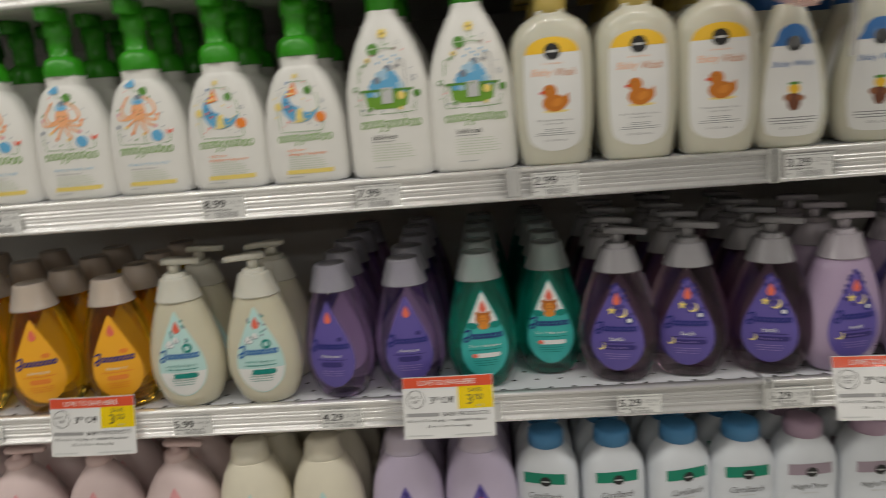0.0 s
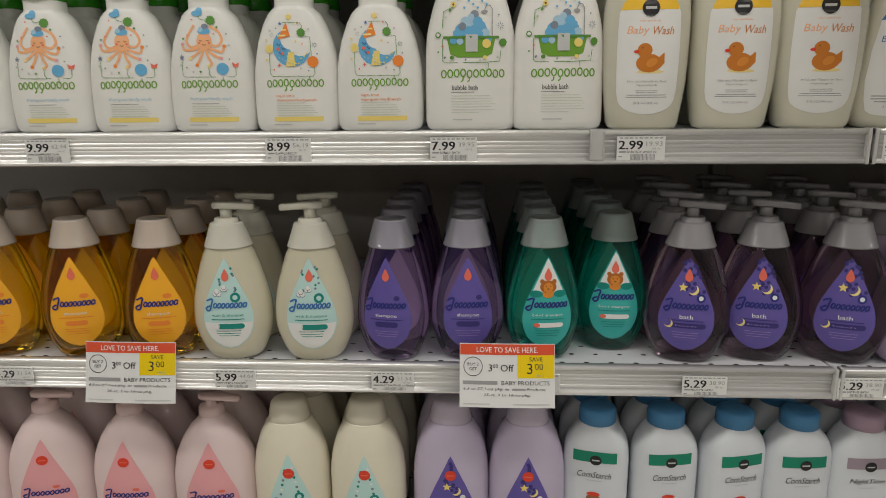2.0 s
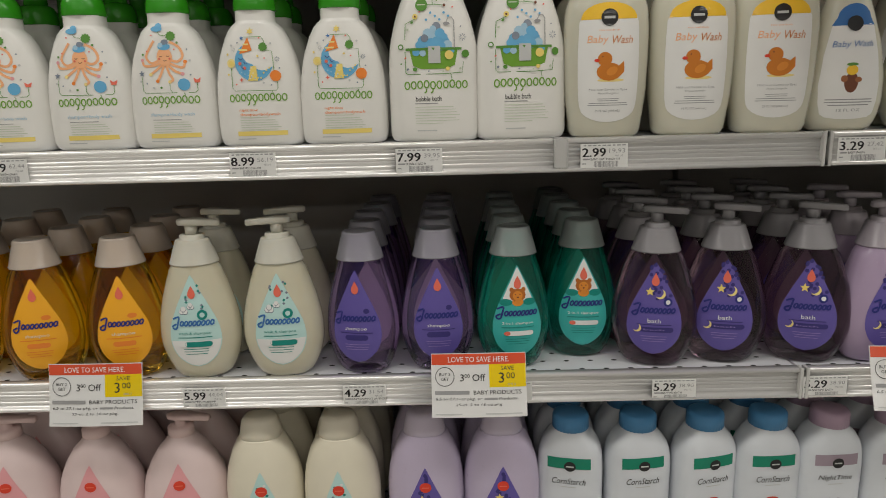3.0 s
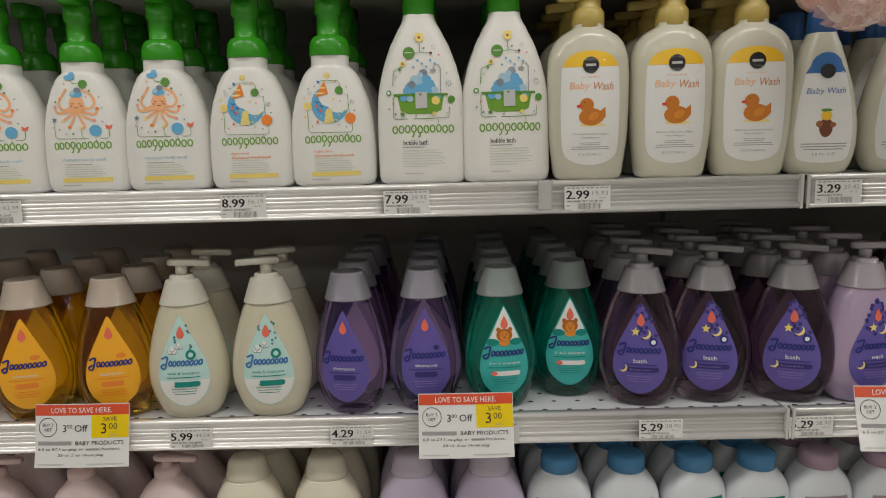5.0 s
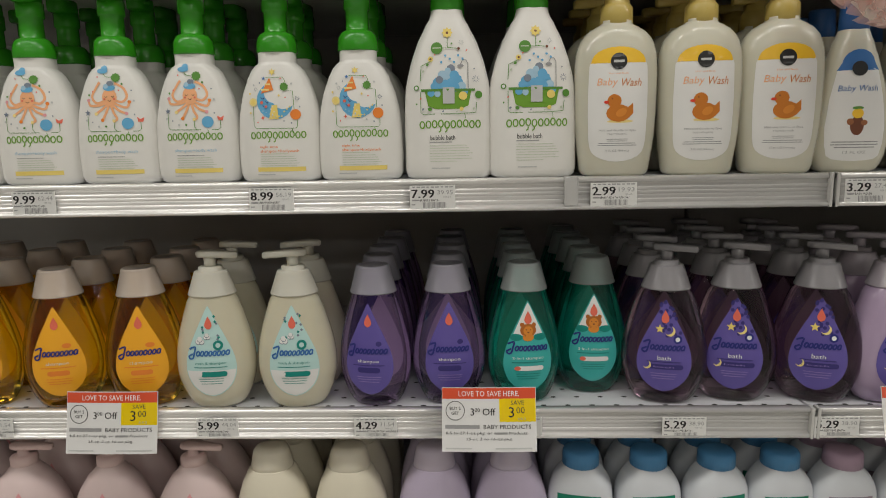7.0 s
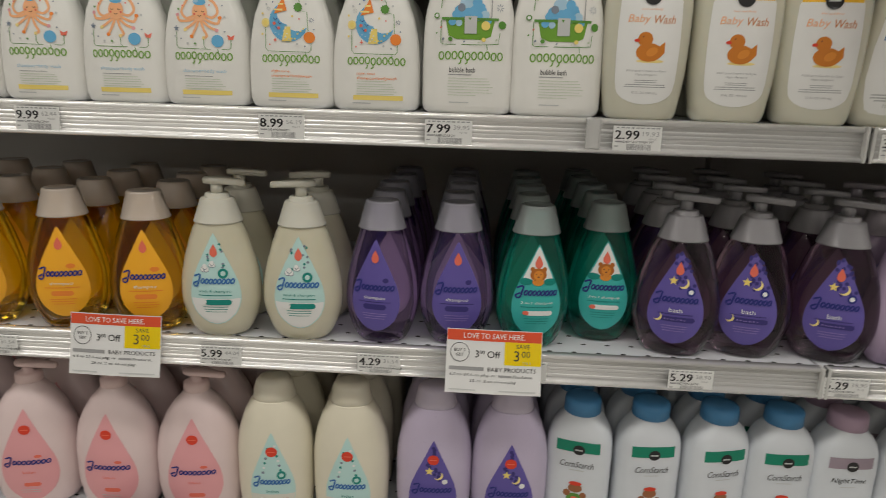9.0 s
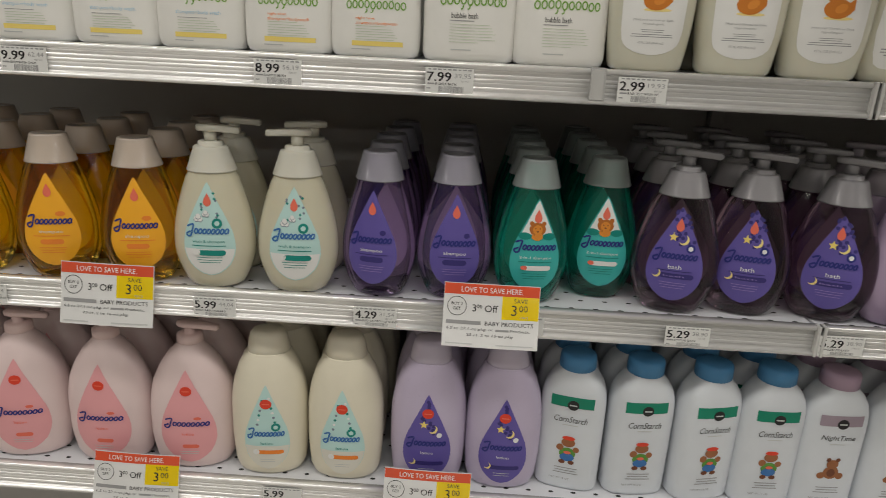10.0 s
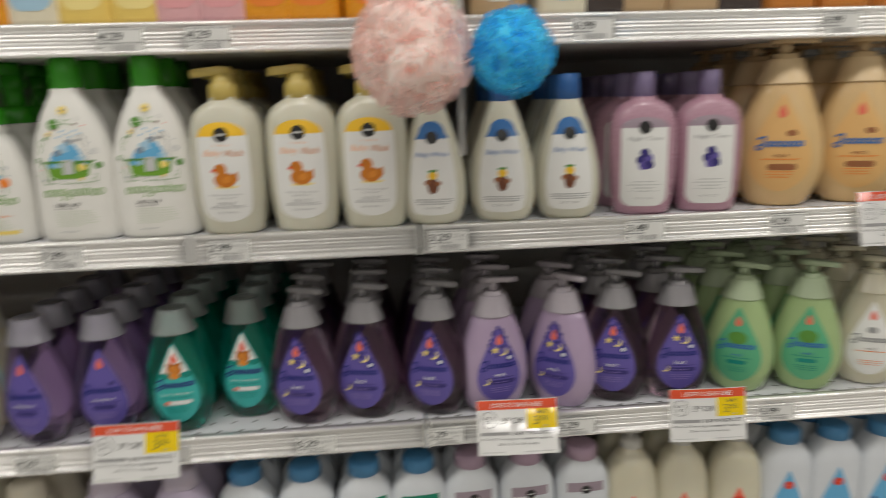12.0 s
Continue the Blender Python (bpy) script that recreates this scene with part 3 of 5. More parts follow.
def bubble_bath(detail=True, label=""):
    t = thing("bubble_bath_bottle", label, "bottle", "white bubble bath bottles")
    body = hang("body", BUBBLE.mesh("body", white_hdpe), t)
    hang("cap", round_form("cap", [(0.1575, 0.0148), (0.158, 0.0155), (0.186, 0.0145), (0.189, 0.0125), (0.1895, 0.006)], green_pp, step=1), t, "green flip cap")
    if not detail:
        return t
    p = Print(BUBBLE.front)
    p.poly("green", [(-0.022, 0.083), (0.022, 0.083), (0.019, 0.069), (0.012, 0.066), (-0.012, 0.066), (-0.019, 0.069)], 3)
    for k, (a, b, r) in enumerate(((-9, 90, 11), (0, 96, 12), (9, 90, 11), (3, 103, 8), (6, 97, 9), (-5, 97, 9), (-13, 87, 7), (-2, 88, 10), (13, 87, 8), (3, 90, 9), (-8, 93, 7), (7, 86, 8), (0, 101, 6), (10, 94, 6), (-16, 81, 7), (-10, 80, 6), (16, 82, 6))):
        p.up(0.00003).oval(("sky", "paleblue", "sky", "slate", "sky", "paleblue", "sky")[k % 7], a / 1000, b / 1000, r / 1000, n=12, rings=1)
    p.up().bar("leaf", 0, 0.0835, 0.051, 0.0022)
    p.poly("palegrey", [(-0.005, 0.071), (0.006, 0.071), (0.006, 0.086), (-0.005, 0.086)], 2).oval("lemon", 0.014, 0.078, 0.008)
    p.stroke("grey", [(0.019, 0.084), (0.019, 0.108), (0.017, 0.111), (0.014, 0.111), (0.012, 0.107)], 0.0008).oval("grey", 0.012, 0.1055, 0.006, 0.003)
    p.oval("leaf", -0.010, 0.122, 0.011).oval("leaf", 0.029, 0.079, 0.007).oval("lemon", 0.0, 0.136, 0.006).oval("lemon", -0.016, 0.112, 0.005).oval("leaf", -0.030, 0.086, 0.005)
    p.up().oval("brown", 0.0, 0.136, 0.0025).oval("brown", -0.016, 0.112, 0.002).oval("white", -0.030, 0.086, 0.003)
    p.stroke("leaf", [(0.0, 0.133), (0.0, 0.122), (-0.006, 0.122)], 0.0006).stroke("leaf", [(-0.016, 0.110), (-0.025, 0.106), (-0.026, 0.092)], 0.0006)
    p.stroke("leaf", [(-0.026, 0.082), (-0.026, 0.063), (-0.024, 0.0615), (0.010, 0.0615), (0.026, 0.0625), (0.027, 0.072)], 0.0006)
    p.rays("slate", 0.0265, 0.0935, 0.0034).rays("palegrey", 0.013, 0.127, 0.0024).oval("leaf", -0.0175, 0.0660, 0.0040, 0.0036).oval("lemon", 0.0125, 0.0660, 0.0040, 0.0036)
    for k, (a, b, w) in enumerate(((-19, 107, 30), (-23, 101, 25), (-26, 76, 20), (-24, 66, 25), (4, 126, 22), (24, 66, 25), (18, 120, 18), (25, 103, 16), (-30, 71, 18), (8, 63.5, 18), (-12, 116, 16), (-5, 64, 18))):
        p.oval(("leaf", "palegreen", "coral", "slate")[k % 4], a / 1000, b / 1000, w / 10000, w / 14000, turn=0.8)
    p.stroke("leaf", [(0.015, 0.0615), (0.0158, 0.0600), (0.0160, 0.0570)], 0.0005).star("lemon", 0.0, 0.136, 0.0052, 8, 0.7).oval("brown", 0.0105, 0.1215, 0.0026)
    p.stroke("leaf", [(0.0, 0.1225), (0.009, 0.1215)], 0.0006).bar("palegreen", -0.010, 0.1222, 0.0075, 0.0010)
    for k in range(6):
        p.oval("sky", -0.006 + 0.004 * k, 0.109 + 0.003 * ((k * 2) % 3), 0.0022)
    p.build("picture", body, "bathtub and bubbles print")
    q = Print(BUBBLE.front)
    q.wordmark("green", 0.0015, 0.0515, 0.0590, 0.0105, 10, False)
    q.build("logo", body, "green wordmark")
    q = Print(BUBBLE.front)
    q.words("black", "bubble bath", -0.0175, 0.0395, w=0.0235, h=0.0046, left=True)
    q.lines("grey", -0.006, 0.0352, 0.025, 0.002, 1, 0.0007, 5, True).lines("palegreen", 0.0025, 0.0320, 0.042, 0.0025, 7, 0.0005, 5, True).bar("palegrey", -0.008, 0.0105, 0.018, 0.001)
    q.build("lettering", body)
    return t


WASH_ROWS = [(0, 0.0285, 0.019), (0.002, 0.0315, 0.021), (0.006, 0.0333, 0.0225), (0.035, 0.0370, 0.0255), (0.06, 0.0384, 0.026), (0.095, 0.0388, 0.0255), (0.115, 0.0372, 0.0240), (0.127, 0.0332, 0.0215),
             (0.134, 0.0272, 0.0190), (0.1385, 0.0200, 0.0165), (0.1410, 0.0152, 0.0148), (0.1440, 0.0145, 0.0145)]
WASH = Form(WASH_ROWS, 2.5)
NIGHT = Form([(z * 0.91, w * 0.97, d) for z, w, d in WASH_ROWS], 2.5)


def duck_wash(detail=True, label=""):
    t = thing("baby_wash_bottle", label, "bottle", "cloudy baby wash pump bottles")
    body = hang("body", WASH.mesh("body", cloudy), t)
    hang("collar", round_form("collar", [(0.1405, 0.0142), (0.1415, 0.0154), (0.1560, 0.0150), (0.1585, 0.0130), (0.160, 0.0120), (0.168, 0.0118)], yellow_pp), t, "yellow pump collar")
    pts = [(0.0115 * math.cos(a), 0.0115 * math.sin(a)) for a in np.linspace(-0.5 * math.pi, 0.9 * math.pi, 10)]
    pts = [(x, y) for x, y in pts] + [(-0.022, -0.004), (-0.030, -0.011), (-0.027, -0.016), (-0.012, -0.013)]
    part("pump_head", slab(pts, 0.1670, 0.1760, 0.0015, 0.10), yellow_pp, t, "yellow pump head", smooth=True)
    lab = Print(WASH.front)
    top = [(0.0240 * math.cos(a), 0.1060 + 0.0130 * math.sin(a)) for a in np.linspace(0.12, math.pi - 0.12, 11)]
    bot = [(0.0250 * math.cos(a), 0.028 + 0.014 * math.sin(a)) for a in np.linspace(math.pi + 0.1, 2 * math.pi - 0.1, 11)]
    right = [(0.0262 + 0.001 * math.sin(math.pi * (z - 0.034) / 0.07), z) for z in np.linspace(0.034, 0.102, 7)]
    left = [(-x, z) for x, z in right[::-1]]
    lab.poly("white", right + top + left + bot, 5)
    label_ob = lab.build("label", t, "white label with a yellow band")
    if not detail:
        return t
    p = Print(WASH.front, 0.0006)
    p.poly("yellow", [(0.0245, 0.1045)] + [(0.0243 * math.cos(a), 0.1062 + 0.0130 * math.sin(a)) for a in np.linspace(0.1, math.pi - 0.1, 11)] + [(-0.0250, 0.1045)], 4)
    p.up(0.0005).oval("black", 0, 0.1060, 0.0150, rings=4).up().bar("palegrey", 0, 0.1060, 0.0095, 0.0022)
    p.build("emblem", label_ob, "black round emblem")
    p = Print(WASH.front, 0.0006)
    p.oval("paleyellow", 0.002, 0.0515, 0.024, 0.0030).up().oval("duck", 0.0005, 0.0590, 0.0225, 0.0160).poly("duck", [(0.004, 0.0600), (0.0135, 0.0680), (0.0140, 0.0590), (0.0100, 0.0545)], 2).oval("duck", -0.0035, 0.0700, 0.0130, 0.0125).up().oval("lion", 0.0030, 0.0595, 0.0105, 0.0070, turn=0.5).oval("red", -0.0105, 0.0690, 0.0048, 0.0028).oval("brown", -0.0055, 0.0722, 0.0013)
    p.build("picture", label_ob, "plain orange rounded shapes")
    p = Print(WASH.front, 0.0006)
    p.words("paleorange", "Hair and Body", 0.0, 0.0950, w=0.018, h=0.0020)
    p.words("paleorange", "Baby", -0.010, 0.0865, h=0.0085, w=0.018, lean=0.2).words("duck", "Wash", 0.0115, 0.0868, h=0.0070, w=0.019, lean=0.2)
    p.words("grey", "Mild and Gentle to Eyes", 0, 0.0430, w=0.034, h=0.0024).words("grey", "Hypoallergenic", 0, 0.0398, w=0.018, h=0.0022)
    p.lines("grey", 0, 0.0350, 0.028, 0.0017, 2, 0.0005, 4).lines("grey", 0, 0.0312, 0.040, 0.0019, 2, 0.0006, 5).words("grey", "15 FL OZ (444 mL)", 0, 0.0240, w=0.022, h=0.0026)
    p.build("lettering", label_ob)
    return t


BOAT = Form([(0, 0.024, 0.016), (0.002, 0.0275, 0.0185), (0.007, 0.0310, 0.0205), (0.016, 0.0340, 0.0222), (0.03, 0.0360, 0.0235), (0.05, 0.0355, 0.0235), (0.08, 0.0300, 0.0215), (0.105, 0.0225, 0.0185), (0.120, 0.0172, 0.0158), (0.128, 0.0138, 0.0136), (0.131, 0.0128, 0.0128)], 2.3)


def blue_wash(detail=True, label=""):
    t = thing("baby_wash_bottle", label, "bottle", "cloudy blue-capped baby wash bottles")
    body = hang("body", BOAT.mesh("body", cloudy), t)
    hang("cap", round_form("cap", [(0.1305, 0.0124), (0.131, 0.0133), (0.156, 0.0124), (0.158, 0.0112), (0.1585, 0.005)], blue_pp), t, "blue flip cap")
    out = [(0.0228, 0.0155), (0.0252, 0.026), (0.0260, 0.042), (0.0232, 0.068), (0.0180, 0.092)]
    outline = out + [(0.0140 * math.cos(a), 0.099 + 0.013 * math.sin(a)) for a in np.linspace(0.2, math.pi - 0.2, 8)] + [(-x, z) for x, z in out[::-1]] + [(x, z) for x, z in ((-0.0185, 0.0125), (-0.010, 0.0112), (0, 0.0108), (0.010, 0.0112), (0.0185, 0.0125))]
    lab = Print(BOAT.front).poly("white", outline, 5).build("label", t, "white label with a blue top")
    if not detail:
        return t
    p = Print(BOAT.front, 0.0006)
    p.poly("blue", [(0.0180, 0.0935)] + [(0.0142 * math.cos(a), 0.0990 + 0.0135 * math.sin(a)) for a in np.linspace(0.1, math.pi - 0.1, 9)] + [(-0.0180, 0.0935)], 3)
    p.up(0.0008).oval("black", 0, 0.0950, 0.0135, rings=4).build("emblem", lab, "black round emblem")
    p = Print(BOAT.front, 0.0006)
    p.oval("brown", 0.0, 0.0435, 0.012, 0.018).oval("tan", -0.006, 0.047, 0.006, 0.006).oval("tan", 0.006, 0.046, 0.006, 0.005).up().oval("yellow", 0.0, 0.0545, 0.010, 0.009).oval("leaf", 0.0, 0.0595, 0.010, 0.003)
    p.build("picture", lab, "plain brown and yellow shapes")
    p = Print(BOAT.front, 0.0006)
    p.words("blue", "Baby Wash", 0, 0.0765, w=0.034, h=0.0070, lean=0.2).lines("grey", 0, 0.0285, 0.044, 0.0025, 3, 0.0009, 6).words("grey", "12 FL OZ", 0, 0.0190, w=0.020, h=0.0024)
    p.build("lettering", lab)
    return t


def pink_wash(detail=True, label=""):
    t = thing("night_wash_bottle", label, "bottle", "pink night-time wash bottles")
    body = hang("body", NIGHT.mesh("body", pink_bottle), t)
    hang("cap", round_form("cap", [(0.1305, 0.0118), (0.1310, 0.0124), (0.1560, 0.0118), (0.158, 0.0106), (0.1585, 0.005)], purple_pp), t, "dark purple flip cap")
    out = round_rect(-0.0255, 0.0255, 0.0100, 0.1060, 0.012)
    lab = Print(NIGHT.front).poly("white", out, 5).build("label", t, "white label with a mauve top")
    if not detail:
        return t
    p = Print(NIGHT.front, 0.0006)
    p.poly("mauve", [(0.0258, 0.0975)] + [(0.0254 * math.cos(a), 0.0980 + 0.0110 * math.sin(a)) for a in np.linspace(0.1, math.pi - 0.1, 9)] + [(-0.0258, 0.0975)], 3)
    p.up(0.0008).oval("black", 0, 0.0980, 0.0135, rings=4).build("emblem", lab, "black round emblem")
    p = Print(NIGHT.front, 0.0006)
    for k, (a, b) in enumerate(((-0.004, 0.062), (0.004, 0.064), (0.0, 0.070), (-0.001, 0.056), (0.005, 0.057))):
        p.up(0.00005).oval(("deepviolet", "violet")[k % 2], a, b, 0.010)
    p.build("picture", lab, "plain purple rounded shapes")
    p = Print(NIGHT.front, 0.0006)
    p.words("grey", "Night Time", 0.0, 0.0850, w=0.036, h=0.0058, lean=0.2).lines("palegrey", 0, 0.038, 0.036, 0.0036, 4, 0.0010, 8).words("grey", "15 FL OZ", 0, 0.0190, w=0.018, h=0.0022)
    p.build("lettering", lab)
    return t


def tear_rows(w=0.040, s=1.0):
    k = w / 0.040
    return [(0, 0.0200 * k, 0.014), (0.0012, 0.0240 * k, 0.0165), (0.004, 0.0275 * k, 0.0186), (0.010, 0.0312 * k, 0.0212), (0.020, 0.0355 * k, 0.0240), (0.033, 0.0391 * k, 0.0258), (0.044, 0.0400 * k, 0.0262), (0.060, 0.0390 * k, 0.0257),
            (0.080, 0.0350 * k, 0.0243), (0.098, 0.0297 * k, 0.0224), (0.110, 0.0254 * k, 0.0208), (0.117, 0.0225, 0.0198)]


TALL = Matrix.Diagonal((1.0, 1.0, 1.03, 1.0))


TEAR = Form(tear_rows(0.0410), 2.1)
TEAR_SLIM = Form(tear_rows(0.0380), 2.1)
TEAR_WIDE = Form(tear_rows(0.0432), 2.1)


def tear_bottle(theme, pump=True, detail=True, label="", side=1, group=""):
    """The drop-shaped bottle with a conical cap or pump and a drop-shaped label."""
    look_of = {
        "amber": (amber_gel, "amber", "amber", "navy"), "cotton": (milky, "paleaqua", "white", "blue"), "calm": (purple_gel, "violet", "violet", "navy"),
        "tangle": (teal_gel, "aqua", "aqua", "navy"), "bath": (plum_gel, "violet", "violet", "navy"), "wash": (lilac_bottle, "violet", "violet", "navy"),
        "aloe": (green_bottle, "mint", "mint", "blue"), "plain": (milky, "white", "white", "grey"), "oat": (tan_bottle, "peach", "peach", "blue"),
    }[theme]
    form = TEAR_SLIM if theme in ("calm", "tangle") else TEAR_WIDE if theme in ("bath", "wash") else TEAR
    t = thing("pump_bottle" if pump else "shampoo_bottle", label, "bottle", group)
    body = hang("body", form.mesh("body", look_of[0], 44), t)
    cap_mat = {"cotton": mat("milky_cap", (0.57, 0.555, 0.48), 0.36, sss=0.3), "aloe": mat("pale_green_cap", (0.38, 0.46, 0.30), 0.35), "oat": mat("pale_tan_cap", (0.66, 0.49, 0.28), 0.35), "plain": milky}.get(theme) or CAPS[theme]
    if theme in CAPS:
        neck = NECKS[theme]
        hang("neck", round_form("neck", [(0.1150, 0.0150), (0.1160, 0.0155), (0.1290, 0.0130), (0.1380, 0.0115), (0.1385, 0.006)], neck, 20), t, "tinted neck inside the cap")
    if pump:
        hang("cap", Form([(0.1163, 0.0232, 0.0205), (0.1166, 0.0243, 0.0216), (0.1176, 0.0245, 0.0218), (0.1180, 0.0241, 0.0214), (0.1385, 0.0170, 0.0165), (0.1398, 0.0162, 0.0158), (0.1402, 0.0150, 0.0146), (0.1403, 0.0128, 0.0128), (0.1406, 0.0124, 0.0124), (0.1440, 0.0120, 0.0120), (0.1446, 0.0112, 0.0112), (0.1447, 0.006, 0.006)], 2.0, 1).mesh("cap", cap_mat, 36), t, "frosted conical cap")
        hang("stem", round_form("stem", [(0.1445, 0.0062), (0.1555, 0.0062)], cap_mat, 16), t)
        pump_head(t, 0.1545, cap_mat, side=side, turn=-0.15)
    else:
        hang("cap", Form([(0.1163, 0.0230, 0.0205), (0.1166, 0.0243, 0.0218), (0.1176, 0.0245, 0.0220), (0.1180, 0.0240, 0.0215), (0.1415, 0.0174, 0.0168), (0.1430, 0.0168, 0.0162), (0.1437, 0.0158, 0.0152), (0.1438, 0.0136, 0.0132), (0.1432, 0.0126, 0.0122), (0.1432, 0.004, 0.004)], 2.0, 1).mesh("cap", cap_mat, 36), t, "frosted conical cap")
    z0, z1 = 0.0150, 0.1085
    w = {"amber": 0.0520, "calm": 0.0500, "cotton": 0.0510, "tangle": 0.0500, "oat": 0.0560, "aloe": 0.0560}.get(theme, 0.0535)
    outline = drop_outline(w, z0, z1)
    lab = Print(form.front).poly(look_of[1], outline, 6).build("label", t, {"amber": "yellow drop-shaped label", "cotton": "pale aqua drop-shaped label", "tangle": "aqua drop-shaped label"}.get(theme, "violet drop-shaped label") if theme not in ("aloe", "plain", "oat") else "drop-shaped label")
    if theme in ("amber", "calm", "bath", "tangle"):
        back = Print(lambda x, z: -form.front(x, z) - 0.0006)
        back.poly({"amber": "backamber", "calm": "backlilac", "bath": "backplum", "tangle": "backaqua"}[theme], drop_outline(w, z0, z1), 5)
        back.build("back_label", t, "label on the back")
    if not detail:
        return t
    p = Print(form.front, 0.0006, 0.0130)
    if theme == "cotton":
        p.poly("white", [(x * 0.97, z - 0.0130) for x, z in drop_outline(w, z0 + 0.001, z1) if z < 0.047], 4)
        for k in range(16):
            a, b = JIT.uniform(-0.010, 0.010), 0.062 + 0.028 * k / 16
            if abs(a) < 0.016 * (0.100 - b) / 0.030 and abs(a) > 0.0035:
                p.star(("slate", "teal", "slate")[k % 3], a, b, 0.0015, 4, 0.7)
        for a, b, r in ((-0.0110, 0.0600, 0.0052), (-0.0075, 0.0600, 0.0052), (-0.0092, 0.0625, 0.0052), (-0.0030, 0.0645, 0.0042), (-0.0005, 0.0645, 0.0042), (-0.0018, 0.0665, 0.0042)):
            p.up(0.00003).oval("slate", a, b - 0.0004, r * 1.12).up(0.00003).oval("white", a, b, r)
        p.up().oval("teal", 0.009, 0.056, 0.010).up().oval("paleaqua", 0.009, 0.056, 0.005)
        p.pill("teal", 0.003, 0.0265, 0.027, 0.0055).oval("white", -0.013, 0.027, 0.009, 0.007)
    if theme in ("bath", "wash"):
        for k in range(22):
            b = 0.060 + 0.034 * k / 22
            a = JIT.uniform(-1, 1) * 0.019 * (0.103 - b) / 0.042
            p.oval("deepviolet", a, b, 0.0036)
        p.up().star("lemon", -0.005, 0.0665, 0.0046).crescent("paleyellow", 0.005, 0.0645, 0.0050, -0.7).oval("navy", 0.0125, 0.0565, 0.0085).up().oval("white", 0.0125, 0.0565, 0.0045)
        p.pill("deepviolet", 0.002, 0.0285, 0.034, 0.0050).crescent("paleyellow", -0.0165, 0.0295, 0.0042, -0.7).up().words("lilac", "bath" if theme == "bath" else "wash", 0.0, 0.0285, w=0.02, h=0.0016)
    if theme == "tangle":
        p.poly("white", [(x * 0.93, z - 0.0130) for x, z in drop_outline(w, z0, z1 - 0.002) if z > 0.070], 4)
        p.up().oval("teal", -0.012, 0.0590, 0.013, 0.007).oval("teal", 0.012, 0.0590, 0.013, 0.007).up().oval("lion", 0, 0.0590, 0.0115, 0.0080).oval("mane", 0, 0.0660, 0.0165, 0.0130).oval("mane", -0.0060, 0.0715, 0.0045).oval("mane", 0.0060, 0.0715, 0.0045).up().oval("lion", 0, 0.0655, 0.0100, 0.0095).up().oval("brown", -0.0022, 0.0668, 0.0012).oval("brown", 0.0022, 0.0668, 0.0012).oval("brown", 0, 0.0640, 0.0022, 0.0014)
        p.pill("white", 0.002, 0.0275, 0.028, 0.0048).oval("coral", -0.011, 0.0275, 0.0065, 0.0045)
    if theme == "amber":
        p.pill("orange", 0.0, 0.0275, 0.022, 0.0052).oval("orange", 0.010, 0.0555, 0.009, 0.005)
    if theme == "calm":
        p.pill("deepviolet", 0.0, 0.0285, 0.024, 0.0056).oval("deepviolet", 0.011, 0.0555, 0.006, 0.005)
    if theme == "aloe":
        p.oval("leaf", 0.0, 0.058, 0.022, 0.016).pill("teal", 0.0, 0.028, 0.022, 0.0050)
    if theme == "oat":
        p.pill("tan", 0.002, 0.026, 0.026, 0.006).oval("tan", 0.009, 0.058, 0.010, 0.006)
    if theme == "plain":
        p.oval("grey", 0.0, 0.060, 0.012, 0.008)
    p.build("picture", lab, "small printed motifs")
    p = Print(form.front, 0.0010, 0.0130)
    p.poly("coral", drop_outline(0.0076, 0.0722, 0.0850, 16), 2)
    p.build("emblem", lab, "red drop emblem")
    p = Print(form.front, 0.0011, 0.0130)
    p.wordmark(look_of[3], 0.0, 0.0480, 0.0430, 0.0100)
    p.build("logo", lab, "dark wordmark")
    p = Print(form.front, 0.0010, 0.0130)
    sub = {"amber": ("cream", "shampoo"), "cotton": ("teal", "wash & shampoo"), "calm": ("white", "shampoo"), "tangle": ("white", "2-in-1 shampoo"), "bath": ("white", "bath"), "wash": ("white", "wash"), "aloe": ("blue", "wash"), "oat": ("tan", "wash"), "plain": ("grey", "wash")}[theme]
    p.words(sub[0], sub[1], 0, 0.0375, w=0.0032 * len(sub[1]) if len(sub[1]) < 9 else 0.032, h=0.0042 if len(sub[1]) < 9 else 0.0034)
    p.lines("deepviolet" if theme in ("bath", "calm", "wash") else "teal" if theme in ("cotton", "tangle", "aloe") else "orange", 0, 0.0335, 0.034, 0.0018, 1, 0.0008, 2)
    p.lines("lilac" if theme in ("bath", "calm", "wash") else "teal" if theme in ("cotton", "tangle", "aloe") else "orange", 0, 0.0215, 0.032, 0.0026, 3, 0.0006, 9)
    p.build("lettering", lab)
    return t


LOTION = Form([(0, 0.034, 0.022), (0.003, 0.039, 0.025), (0.012, 0.0435, 0.028), (0.04, 0.0475, 0.030), (0.075, 0.0475, 0.030), (0.105, 0.0430, 0.028), (0.126, 0.0345, 0.025), (0.142, 0.0250, 0.020), (0.151, 0.0165, 0.0155), (0.156, 0.0130, 0.0130)], 2.2)
LOTION_S = Form([(z * 0.96, w * 0.79, d * 0.85) for z, w, d in [(0, 0.034, 0.022), (0.003, 0.038, 0.025), (0.012, 0.0425, 0.028), (0.04, 0.0462, 0.030), (0.085, 0.0458, 0.030), (0.118, 0.0415, 0.028), (0.136, 0.0345, 0.025), (0.147, 0.0250, 0.020), (0.153, 0.0175, 0.0165), (0.157, 0.0150, 0.0150)]], 2.4)
